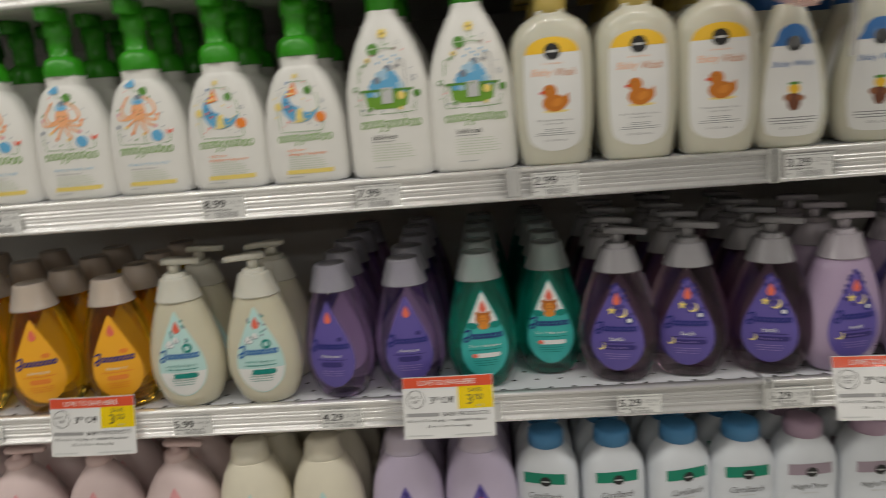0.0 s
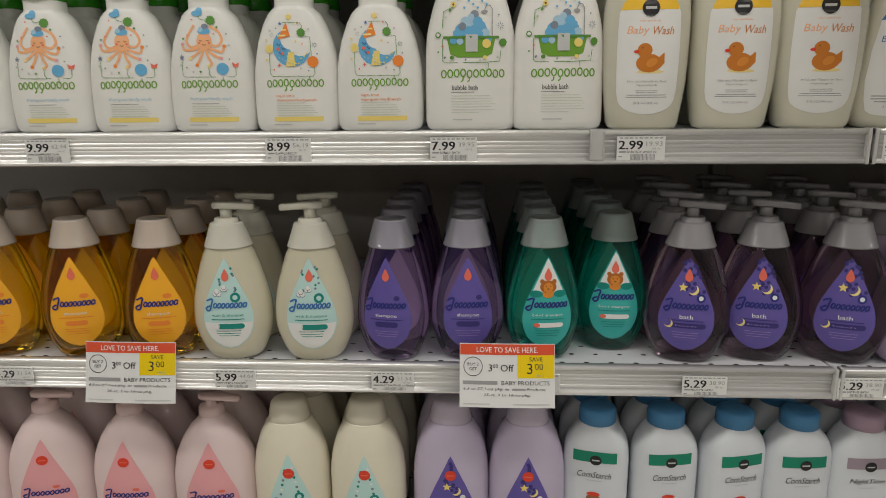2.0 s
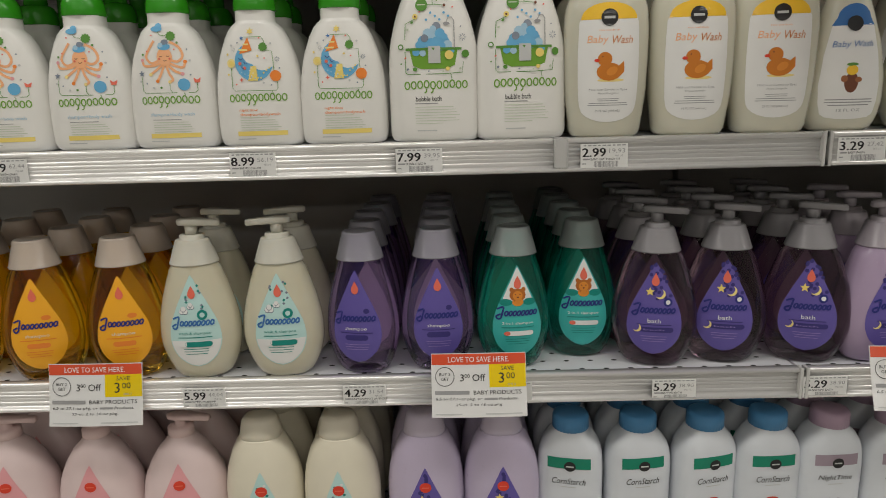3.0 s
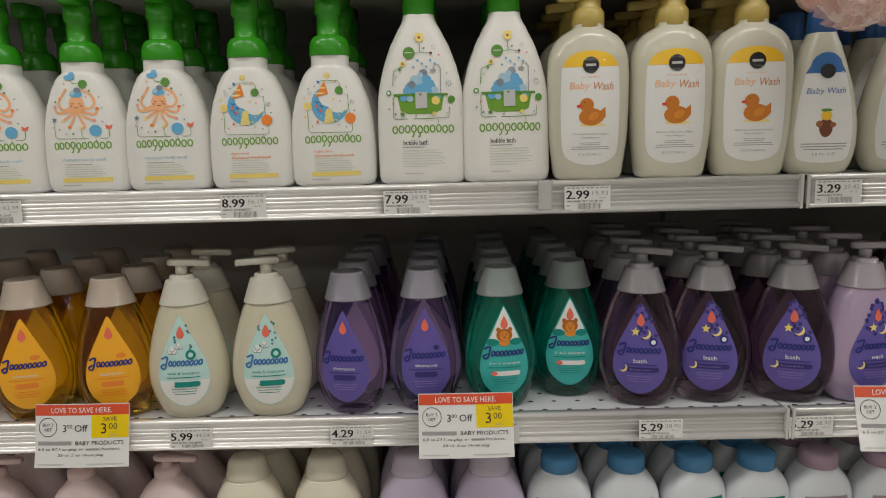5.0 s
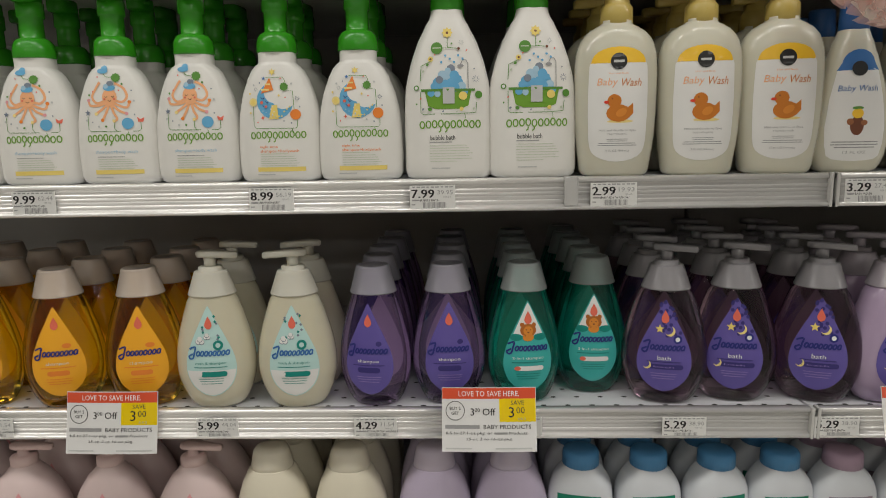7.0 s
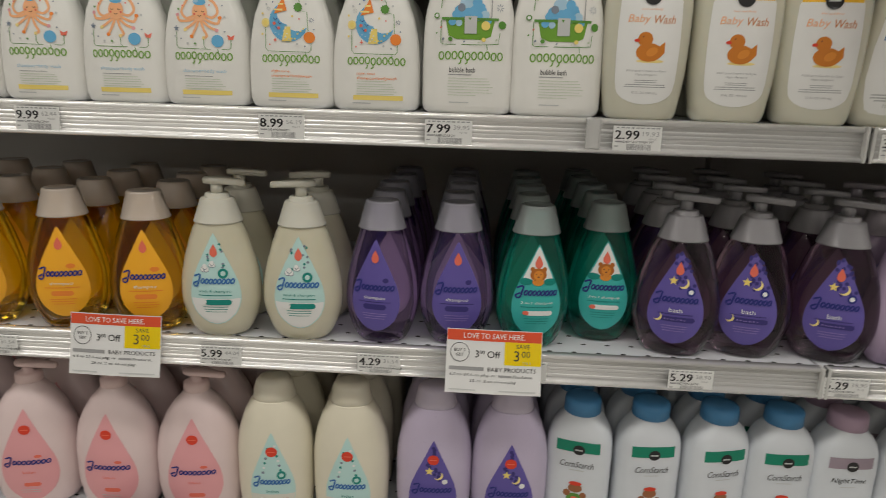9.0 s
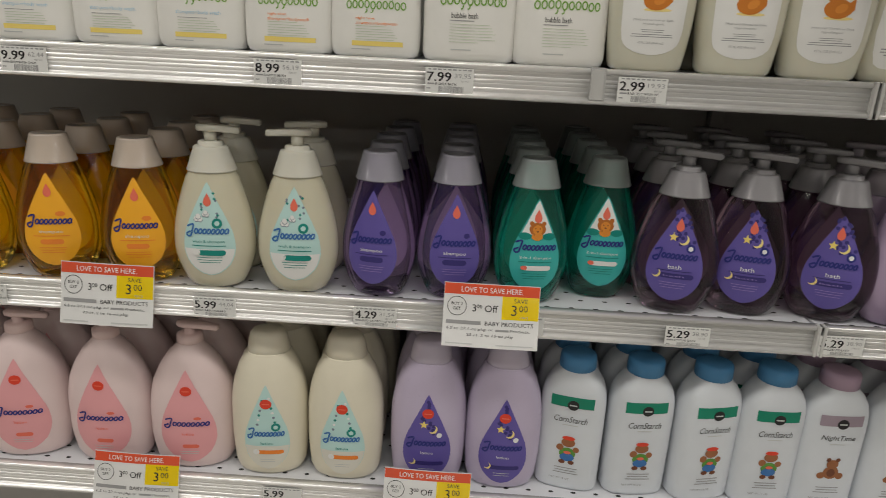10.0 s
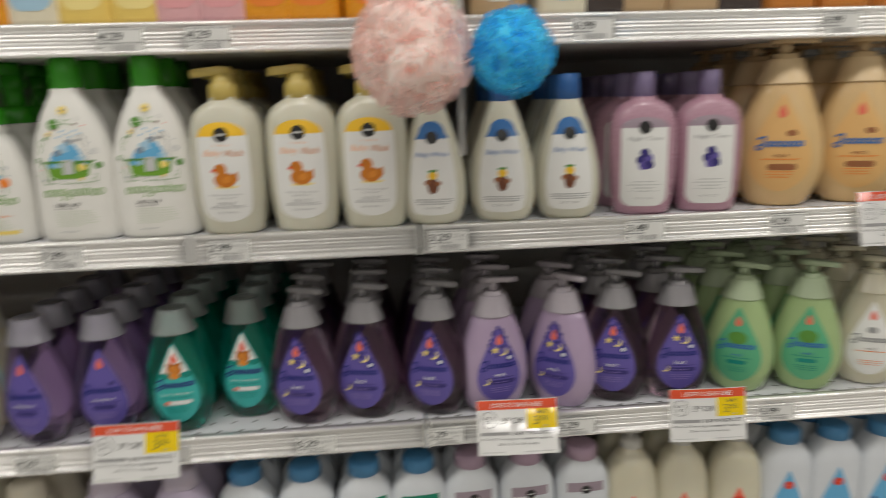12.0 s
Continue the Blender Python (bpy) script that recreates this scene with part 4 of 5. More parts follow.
CREAM = Form([(0, 0.032, 0.021), (0.003, 0.036, 0.024), (0.012, 0.0395, 0.027), (0.045, 0.0420, 0.029), (0.085, 0.0418, 0.029), (0.110, 0.0385, 0.0275), (0.130, 0.0325, 0.0245), (0.142, 0.0265, 0.0215), (0.146, 0.0235, 0.0205)], 2.2)


def drop_label(t, form, theme, w, z0, z1, detail):
    base = {"pink": "pink", "cotton": "paleaqua", "night": "violet", "blue": "sky", "rose": "coral"}[theme]
    lab = Print(form.front).poly(base, drop_outline(w, z0, z1), 6).build("label", t, {"pink": "pink drop-shaped label", "cotton": "pale aqua drop-shaped label", "night": "violet drop-shaped label", "blue": "blue drop-shaped label", "rose": "coral drop-shaped label"}[theme])
    if not detail:
        return lab
    h = z1 - z0
    p = Print(form.front, 0.0006)
    if theme == "cotton":
        p.poly("cream", [(x * 0.98, z) for x, z in drop_outline(w, z0, z1) if z < z0 + 0.33 * h], 4)
        for k in range(12):
            b = z0 + h * (0.55 + 0.33 * k / 12)
            p.oval(("slate", "teal", "white")[k % 3], (0.013 if k % 2 else -0.013) * (1.02 - (b - z0) / h) * 1.6, b, 0.003)
        p.up().oval("teal", 0.010, z0 + 0.52 * h, 0.010).up().oval("paleaqua", 0.010, z0 + 0.52 * h, 0.005)
        p.pill("orange", 0.003, z0 + 0.22 * h, 0.030, 0.005).oval("white", -0.012, z0 + 0.22 * h, 0.007)
    if theme == "night":
        for k in range(18):
            b = z0 + h * (0.56 + 0.38 * k / 18)
            p.oval("deepviolet", JIT.uniform(-1, 1) * w * 0.42 * (1.03 - (b - z0) / h), b, 0.004)
        p.up().star("lemon", -0.004, z0 + 0.66 * h, 0.005).crescent("paleyellow", 0.006, z0 + 0.61 * h, 0.005, -0.7).oval("white", 0.013, z0 + 0.54 * h, 0.006)
        p.pill("deepviolet", 0.002, z0 + 0.20 * h, 0.034, 0.005).crescent("paleyellow", -0.016, z0 + 0.21 * h, 0.0042, -0.7)
    if theme == "pink":
        p.pill("coral", 0.002, z0 + 0.19 * h, 0.018, 0.0052).oval("coral", 0.011, z0 + 0.50 * h, 0.008, 0.004)
    if theme in ("blue", "rose"):
        p.pill("white", 0, z0 + 0.25 * h, 0.02, 0.004)
    p.build("picture", lab, "small printed motifs")
    p = Print(form.front, 0.0010)
    p.oval("red", 0, z0 + 0.79 * h, 0.0125, 0.0115).up().bar("coral", 0, z0 + 0.79 * h, 0.008, 0.0012)
    p.build("emblem", lab, "red round emblem")
    p = Print(form.front, 0.0010)
    p.wordmark("navy" if theme != "cotton" else "blue", 0, z0 + 0.44 * h, w * 0.84, 0.0105)
    p.build("logo", lab, "dark wordmark")
    p = Print(form.front, 0.0010)
    p.words({"pink": "coral", "cotton": "teal", "night": "white", "blue": "white", "rose": "white"}[theme], "lotion", 0, z0 + 0.33 * h, w=0.013, h=0.0034)
    p.lines("palegrey", 0, z0 + 0.13 * h, w * 0.5, 0.003, 2, 0.0007, 4)
    p.build("lettering", lab)
    return lab


def pink_lotion_bottle(detail=True, label=""):
    t = thing("lotion_bottle", label, "bottle", "pink lotion pump bottles")
    hang("body", LOTION.mesh("body", pink_lotion), t)
    hang("collar", round_form("collar", [(0.155, 0.0125), (0.156, 0.0142), (0.165, 0.0138), (0.1665, 0.0100), (0.167, 0.0060), (0.176, 0.0060)], pink_pump), t, "pale pink pump collar")
    pump_head(t, 0.1745, pink_pump, out=0.034, side=1, turn=-0.2)
    drop_label(t, LOTION, "pink", 0.0605, 0.011, 0.130, detail)
    for o in t.children:
        o.matrix_basis = Matrix.Diagonal((1.0, 1.0, 0.945, 1.0))
    return t


def cream_bottle(theme, detail=True, label=""):
    t = thing("lotion_bottle", label, "bottle", "cream lotion bottles" if theme == "cotton" else "lilac lotion bottles")
    hang("body", CREAM.mesh("body", cream_lotion if theme == "cotton" else lilac_lotion), t)
    hang("cap", Form([(0.1455, 0.0222, 0.0193), (0.1462, 0.0229, 0.0200), (0.152, 0.0220, 0.0194), (0.164, 0.0195, 0.0175), (0.168, 0.0165, 0.015), (0.1688, 0.010, 0.009)], 2.2, 1).mesh("cap", mat("cream_hazy_cap", (0.68, 0.635, 0.52), 0.33, sss=0.2) if theme == "cotton" else mat("lilac_hazy_cap", (0.55, 0.49, 0.59), 0.33, sss=0.2), 32), t, "hazy translucent flip cap")
    drop_label(t, CREAM, theme, 0.0525 if theme == "night" else 0.0490, 0.0095, 0.1145, detail)
    return t


def rose_lotion(detail=True, label=""):
    t = thing("lotion_bottle", label, "bottle", "white lotion bottles")
    hang("body", LOTION_S.mesh("body", milky), t)
    hang("cap", round_form("cap", [(0.150, 0.0120), (0.151, 0.0138), (0.161, 0.0132), (0.1625, 0.0095), (0.163, 0.0058), (0.172, 0.0058)], clear_cap), t)
    pump_head(t, 0.1705, clear_cap, out=0.028, side=-1)
    drop_label(t, LOTION_S, "rose", 0.044, 0.008, 0.094, detail)
    return t


POWDER = Form([(z * 0.97, w * 1.02, d) for z, w, d in [(0, 0.0310, 0.019), (0.002, 0.0335, 0.0208), (0.006, 0.0345, 0.0216), (0.10, 0.0348, 0.022), (0.120, 0.0335, 0.0215), (0.132, 0.0300, 0.0205), (0.141, 0.0245, 0.019), (0.147, 0.0190, 0.0178), (0.149, 0.0178, 0.0175)]], 3.2)


def powder_bottle(theme, detail=True, label=""):
    t = thing("powder_bottle", label, "bottle", {"corn": "white powder bottles with blue caps", "night": "white powder bottles with mauve caps", "drop": "white powder bottles with blue drop labels"}[theme])
    body = hang("body", POWDER.mesh("body", powder_white), t)
    hang("cap", round_form("cap", [(0.1440, 0.0176), (0.1445, 0.0192), (0.1570, 0.0190), (0.1600, 0.0182), (0.1612, 0.0152), (0.1614, 0.008)], mauve_pp if theme == "night" else capblue_pp, 60, 0.03, 30), t, "mauve ribbed shaker cap" if theme == "night" else "blue ribbed shaker cap")
    if theme == "drop":
        drop_label(t, POWDER, "blue", 0.046, 0.010, 0.110, detail)
        return t
    p = Print(POWDER.front)
    p.bar("mauve" if theme == "night" else "emerald", 0.0, 0.1105, 0.046, 0.0125, 8)
    band = p.build("label_band", t, "mauve printed band" if theme == "night" else "green printed band")
    if not detail:
        return t
    p = Print(POWDER.front, 0.0007).oval("black", 0.001, 0.1070, 0.0125, 0.0115).up().bar("palegrey", 0.001, 0.1070, 0.008, 0.0016)
    p.build("emblem", band, "black round emblem")
    p = Print(POWDER.front)
    if theme == "corn":
        p.oval("leaf", 0, 0.0475, 0.018, 0.014).oval("tan", -0.0085, 0.054, 0.008, 0.008).oval("tan", 0.009, 0.053, 0.007, 0.007).up().oval("tan", 0, 0.0610, 0.015, 0.011).oval("blue", 0, 0.0425, 0.016, 0.010).up().oval("red", 0.0, 0.0665, 0.014, 0.005).oval("coral", 0, 0.0485, 0.008, 0.004).oval("brown", -0.005, 0.0365, 0.007, 0.005).oval("brown", 0.005, 0.0365, 0.007, 0.005)
    else:
        p.oval("tan", 0, 0.0475, 0.017, 0.016).oval("tan", -0.010, 0.0435, 0.009, 0.008).oval("tan", 0.010, 0.0435, 0.009, 0.008).up().oval("tan", 0, 0.0580, 0.013, 0.011).oval("brown", -0.005, 0.0635, 0.005, 0.005).oval("brown", 0.005, 0.0635, 0.005, 0.005).up().oval("brown", 0.0, 0.0475, 0.009, 0.010)
    p.build("picture", body, "plain brown rounded shapes")
    p = Print(POWDER.front)
    p.words("black", "CornStarch" if theme == "corn" else "NightTime", 0, 0.0895, w=0.036, h=0.0072, lean=0.25).bar("palegrey", 0, 0.0825, 0.016, 0.0009)
    p.lines("grey", 0, 0.0285, 0.036, 0.0032, 3, 0.0010, 4).words("grey", "NET WT 15 OZ", -0.006, 0.0145, w=0.022, h=0.0022)
    p.build("lettering", body)
    return t


# ---- the setting ----
def setting(name, label, bm, material):
    me = bpy.data.meshes.new(name)
    bm.to_mesh(me)
    bm.free()
    me.materials.append(material)
    return tagged(new(name, me), label, name.split("_")[0], kind="structure")


X0, X1, BACK = -1.6, 1.9, 0.43
setting("floor", "pale speckled vinyl shop floor", box(bmesh.new(), -4, 4, -9.0, 0.7, -0.1, 0), floor_tile)
setting("ceiling", "pale painted shop ceiling", box(bmesh.new(), -4, 4, -9.0, 0.7, 3.2, 3.3), ceil_paint)
setting("wall_north", "dull painted wall behind the shelving", box(bmesh.new(), -4, 4, 0.7, 0.8, 0, 3.2), wall_paint)
setting("wall_south", "dull painted wall across the shop", box(bmesh.new(), -4, 4, -9.1, -9.0, 0, 3.2), wall_paint)
setting("wall_east", "dull painted wall at the aisle's end", box(bmesh.new(), 4, 4.1, -9.1, 0.8, 0, 3.2), wall_paint)
setting("wall_west", "dull painted wall at the aisle's end", box(bmesh.new(), -4.1, -4, -9.1, 0.8, 0, 3.2), wall_paint)

# ---- shelving bays: back panels, decks and price rails ----
SHELVES = {"top": 1.630, "upper": 1.411, "mid": 1.1745, "lower": 0.953}
LIP = {"mid": 0.0035}
SEAM = 0.2795
RAIL = [(0.006, 0.0000), (0.000, 0.0006), (-0.0022, 0.0002), (-0.0034, -0.0012), (-0.0036, -0.0030), (-0.0028, -0.0044), (-0.0006, -0.0052)]
for rib in range(5):
    for k in range(6):
        a = math.pi * (k / 5 - 0.5)
        RAIL.append((0.0002 - (0.0003 if rib in (0, 3) else 0.0009) * math.cos(a), -0.0058 - 0.0038 * rib - 0.0019 * (1 + math.sin(a))))
RAIL += [(-0.0020, -0.0262), (-0.0044, -0.0270), (-0.0054, -0.0285), (-0.0050, -0.0302), (-0.0034, -0.0312), (0.0030, -0.0315), (0.0060, -0.0310)]


def price_rail(bm_len):
    """A ribbed aluminium channel along x, its rim at z = 0."""
    a, b = bm_len
    verts = [(x, y, z) for x in (a, b) for y, z in RAIL]
    n = len(RAIL)
    faces = [(k, k + 1, n + k + 1, n + k) for k in range(n - 1)] + [(n - 1, 0, n, 2 * n - 1), tuple(range(n - 1, -1, -1)), tuple(range(n, 2 * n))]
    return verts, faces


hole_pts = [(0.0030 * math.cos(2 * math.pi * k / 8), 0.0018 * math.sin(2 * math.pi * k / 8)) for k in range(8)]
for bay, (a, b) in {"bay": (X0, SEAM - 0.0015), "bay_next": (SEAM + 0.0015, X1)}.items():
    unit = thing("shelving_bay", "dark gondola shelving bay with steel decks and ribbed aluminium price rails", "shelving", "shelving bays")
    part("back_panel", box(bmesh.new(), a, b, BACK, BACK + 0.02, 0.1, 2.2), dark_panel, unit, "dark back panel")
    part("upright", box(bmesh.new(), a, a + 0.02, BACK - 0.012, BACK, 0.1, 2.2, 0.002), dark_panel, unit)
    part("base_plinth", box(bmesh.new(), a, b, 0.03, BACK, 0.0, 0.14, 0.003), dark_panel, unit)
    for level, z in SHELVES.items():
        deck = part("deck", box(bmesh.new(), a, b, 0.006, BACK, z - 0.0045, z - 0.0005, 0.001), deck_white, unit, "white perforated steel deck")
        part("deck_underside", box(bmesh.new(), a + 0.001, b - 0.001, 0.009, BACK - 0.001, z - 0.030, z - 0.0050), deck_grey, deck, "grey pressed steel underside")
        vs, fs = [], []
        for i in range(int((b - a) / 0.025)):
            for j in range(8):
                cx, cy = a + 0.012 + 0.025 * i + 0.0125 * (j % 2), 0.016 + 0.022 * j
                o = len(vs)
                vs += [(cx + u, cy + v, z - 0.0002) for u, v in hole_pts]
                fs.append(tuple(range(o, o + 8)))
        tagged(hang("perforation", mesh_from("perforation", vs, fs, [hole_black], smooth=False), deck), kind="stuff")
        vs, fs = price_rail((a, b))
        rail = hang("price_rail", mesh_from("price_rail", [(x, y, z + LIP.get(level, 0.0) + zz) for x, y, zz in vs], fs, [rail_alu], smooth=True), unit, "ribbed aluminium price rail")
        bm = bmesh.new()
        box(bm, a if a > 0 else b - 0.003, a + 0.003 if a > 0 else b, -0.0058, 0.004, z + LIP.get(level, 0.0) - 0.0316, z + LIP.get(level, 0.0) + 0.0008, 0.0006)
        part("rail_end", bm, rail_cap, rail)

# clear joiner clips on the upper rail
clip = thing("rail_clip", "clear plastic clip on the aluminium price rail", "clip", "rail clips")
bm = box(bmesh.new(), -0.0065, 0.0065, -0.0055, -0.0042, -0.027, 0.0, 0.0006)
for edge in (-0.0068, 0.0052):
    box(bm, edge, edge + 0.0016, -0.0072, -0.0036, -0.027, 0.0, 0.0006)
part("clip_body", bm, gel("clip_film", (0.92, 0.92, 0.90), (0.97, 0.97, 0.97), 0.62, 0.0), clip)
part("clip_hook", box(bmesh.new(), -0.0065, 0.0065, -0.0042, 0.003, -0.0005, 0.0012, 0.0004), clip_plastic, clip)
clip.matrix_basis = pose(0.0345, 0, SHELVES["upper"])


# ---- price tags and sale cards ----
ITEMS = {"9.99": "SHAMP&WSH CHAM", "8.99": "SHAMPOO&BODY", "7.99": "BUBBLE BATH", "2.99": "BABY BDY WASH W/", "3.29": "BABY WASH", "4.29": "BABY SHAMPOO LAVENDER", "5.99": "NWBRN WSH&SHMP", "5.29": "BEDTIME BATH"}


def price_tag(price, unit_price, x, z, w=0.0435, h=0.0220):
    t = thing("price_tag", "white paper price tag reading %s in the rail" % price, "price tag", "price tags")
    part("paper", box(bmesh.new(), -w / 2, w / 2, -0.0006, 0.0, -h, 0.0), paper, t)
    p = Print(flat_front, 0.0008)
    for shift in (0.0, 0.0003, 0.0006):
        p.words("black", price, -0.0204 + shift, -0.0078, h=0.0080, w=0.0216, left=True)
    if unit_price:
        p.words("grey", unit_price, 0.0120, -0.0066, h=0.0040, w=0.0148).words("grey", "PER OZ", 0.0140, -0.0112, h=0.0016, w=0.0070)
    item = ITEMS.get(price, "")
    if item:
        p.words("black", item, -0.0125, -0.0141, h=0.0021, w=0.0017 * len(item), left=True)
    p.build("lettering", t)
    p = Print(flat_front, 0.0008)
    p.bar("grey", -0.0165, -0.0141, 0.0065 if item else 0.030, 0.0014).bar("grey", -0.0185, -0.0182, 0.0035, 0.0010)
    for k in range(9):
        p.bar("grey", -0.0180 + 0.0045 * k, -0.0015, 0.0034 if k % 3 else 0.0024, 0.0011, 1)
    rnd = random.Random(int(float(price) * 100))
    for k in range(19):
        p.bar("grey", -0.009 + 0.0012 * k, -0.0187, 0.0005 if rnd.random() < 0.6 else 0.0009, 0.0054, 1)
    p.build("barcode", t, "small black barcode")
    t.matrix_basis = pose(x, -0.0036, z, -2, 0, 0)
    return t


zu, zm, zl = SHELVES["upper"] - 0.0055, SHELVES["mid"] - 0.0050, SHELVES["lower"] - 0.0060
for price, unit_price, x, z in (("9.99", "62.44", -0.489, zu), ("8.99", "56.19", -0.2535, zu), ("7.99", "39.95", -0.0975, zu), ("2.99", "19.93", 0.0745, zu), ("3.29", "27.42", 0.3110, zu), ("3.49", "", 0.5345, zu), ("4.29", "", 0.702, zu),
                                ("4.29", "31.54", -0.5625, zm), ("5.99", "44.04", -0.3245, zm), ("4.29", "31.54", -0.161, zm), ("5.28", "", -0.0135, zm), ("5.29", "38.90", 0.1505, zm), ("5.29", "38.90", 0.3005, zm), ("5.29", "", 0.458, zm), ("5.99", "", 0.708, zm),
                                ("5.99", "", -0.261, zl), ("3.29", "", 0.058, zl), ("4.29", "", -0.010, SHELVES["top"] - 0.0055), ("4.29", "", 0.075, SHELVES["top"] - 0.0055), ("6.99", "", 0.470, SHELVES["top"] - 0.0055), ("6.99", "", 0.745, SHELVES["top"] - 0.0055)):
    price_tag(price, unit_price, x, z)


def sale_card():
    w, h = 0.0935, 0.0625
    t = thing("sale_card", "glossy white sale card with red banner and yellow corner", "sale card", "sale cards")
    vs, fs, n = [], [], 12
    for k in range(n + 1):
        u = k / n
        for z in np.linspace(0, -h, 5):
            bend = -0.0022 * math.sin(math.pi * u) - 0.0025 * (z / h) ** 2
            vs.append((-w / 2 + w * u, bend, z))
    for k in range(n):
        for j in range(4):
            fs.append((k * 5 + j, k * 5 + j + 1, (k + 1) * 5 + j + 1, (k + 1) * 5 + j))
    vs += [(x, y + 0.0006, z) for x, y, z in vs]
    m = len(vs) // 2
    fs += [tuple(m + i for i in f[::-1]) for f in fs]
    hang("card", mesh_from("card", vs, fs, [gloss_card]), t)

    def bend(x, z):
        return -0.0022 * math.sin(math.pi * min(1, max(0, (x + w / 2) / w))) - 0.0025 * (z / h) ** 2

    red = mat("banner_red", INKS["salered"], 0.12, coat=1.0)
    yel = mat("corner_yellow", INKS["saleyellow"], 0.12, coat=1.0)
    hang_b = Print(bend, 0.0003).bar(red, 0, -0.0060, w - 0.001, 0.0105, 12).build("banner", t, "red banner")
    Print(bend, 0.0003).bar(yel, w / 2 - 0.0185, -0.0225, 0.036, 0.0225, 6).build("corner", t, "yellow price corner")
    p = Print(bend, 0.0005)
    p.words("white", "LOVE TO SAVE HERE.", 0, -0.0062, w=0.060, h=0.0052).words("black", "SAVE", w / 2 - 0.0185, -0.0152, h=0.0042).words("black", "3", w / 2 - 0.0245, -0.0245, h=0.0102).words("black", "00", w / 2 - 0.0155, -0.0225, h=0.0062).words("grey", "ON 2", w / 2 - 0.0145, -0.0310, h=0.0024)
    p.words("black", "3", -0.0165, -0.0240, h=0.0070).words("black", "00", -0.0115, -0.0222, h=0.0038).words("black", "Off", 0.0000, -0.0240, h=0.0068)
    p.words("black", "BUY 2", -0.0335, -0.0205, h=0.0030).words("black", "GET", -0.0335, -0.0252, h=0.0030)
    ring = [(-0.0335 + 0.0092 * math.cos(a), -0.0228 + 0.0092 * math.sin(a)) for a in np.linspace(0, 2 * math.pi, 25)]
    p.stroke("black", ring, 0.0006)
    p.bar("grey", -0.0265, -0.0385, 0.034, 0.0036).words("black", "BABY PRODUCTS", 0.0180, -0.0385, w=0.047, h=0.0040)
    p.words("black", "6.5 to 27.1-oz pkg. or", -0.0200, -0.0448, w=0.046, h=0.0034, lean=0.2).bar("grey", 0.0115, -0.0448, 0.013, 0.0020).words("black", "Products,", 0.0290, -0.0448, w=0.019, h=0.0030, lean=0.2)
    p.words("black", "25-ct. 2 to 16-oz pkg.", 0.000, -0.0505, w=0.046, h=0.0032, lean=0.2)
    p.bar("palegrey", -0.030, -0.0592, 0.026, 0.0012).bar("palegrey", 0.024, -0.0592, 0.036, 0.0012)
    p.build("lettering", t)
    part("clip", box(bmesh.new(), -0.012, 0.012, 0.001, 0.0050, -0.052, -0.022, 0.001), clip_plastic, t, "clear clip behind the card")
    return t


card = sale_card()
for i, (x, z, rx, ry, rz) in enumerate(((-0.4285, 1.2012, -11, 0.6, 1), (-0.0455, 1.2040, -15.5, 0, 0), (0.3845, 1.2020, -18.5, 0.5, -2), (0.6155, 1.1995, -11, 1.0, -1), (-0.4180, 0.983, -14, 1.0, 1), (-0.1000, 0.987, -13, 0.5, 0), (0.827, 1.428, -13, 0, 0))):
    m = pose(x, -0.0085, z, rx, ry, rz)
    if i == 0:
        card.matrix_basis = m
    else:
        copy_thing(card, m)

# ---- upper shelf ----
Z = SHELVES["upper"]
fy = 0.027
octo = [(-0.4900, fy, 4), (-0.5720, fy, 4), (-0.6540, fy, 3), (-0.4090, fy, 4), (-0.3300, fy, 3)]
moon = [(-0.2480, fy, 3), (-0.1685, fy, 3)]
place(foam_wash("octopus", True, "white foaming wash bottle with green pump and octopus print"), octo, Z)
place(foam_wash("moon", True, "white foaming wash bottle with green pump and moon print"), moon, Z)
rows_behind(foam_wash("moon", False, "white foaming wash bottle with green pump, behind others"), octo + moon, Z, 0.064, [2] * 7)
bub = [(-0.0820, 0.027, 2), (-0.0005, 0.027, 4)]
place(bubble_bath(True, "tall white bubble bath bottle with green cap"), bub, Z)
rows_behind(bubble_bath(False, "tall white bubble bath bottle, behind others"), bub, Z, 0.060, [2, 2])
ducks = [(0.0785, 0.022, -4), (0.1575, 0.022, -4), (0.2325, 0.022, -7)]
place(duck_wash(True, "cloudy baby wash bottle with yellow pump and white label"), ducks, Z)
rows_behind(duck_wash(False, "cloudy baby wash bottle with yellow pump, behind others"), ducks, Z, 0.060, [3, 3, 3])
boats = [(0.2985, 0.021, -6), (0.3765, 0.021, -10), (0.4505, 0.021, -8)]
place(blue_wash(True, "cloudy baby wash bottle with blue cap and label"), boats, Z)
rows_behind(blue_wash(False, "cloudy baby wash bottle with blue cap, behind others"), boats, Z, 0.056, [2, 2, 2])
night = [(0.5385, 0.026, -13), (0.6150, 0.026, -13)]
place(pink_wash(True, "pink night-time wash bottle with purple cap"), night, Z)
rows_behind(pink_wash(False, "pink night-time wash bottle with purple cap, behind others"), night, Z, 0.056, [4, 4])


def oat_scaled(detail, label):
    t = tear_bottle("oat", True, detail, label, 1, "tan wash pump bottles")
    for o in t.children:
        o.matrix_basis = Matrix.Diagonal((1.18, 1.12, 1.20, 1))
    return t


oats = [(0.7090, 0.038, -25), (0.8040, 0.038, -25), (0.899, 0.038, -20)]
place(oat_scaled(True, "tan drop-shaped wash bottle with pump"), oats, Z)
rows_behind(oat_scaled(False, "tan drop-shaped wash bottle, behind others"), oats, Z, 0.064, [3, 3, 3])

# ---- middle shelf ----
Z = SHELVES["mid"]


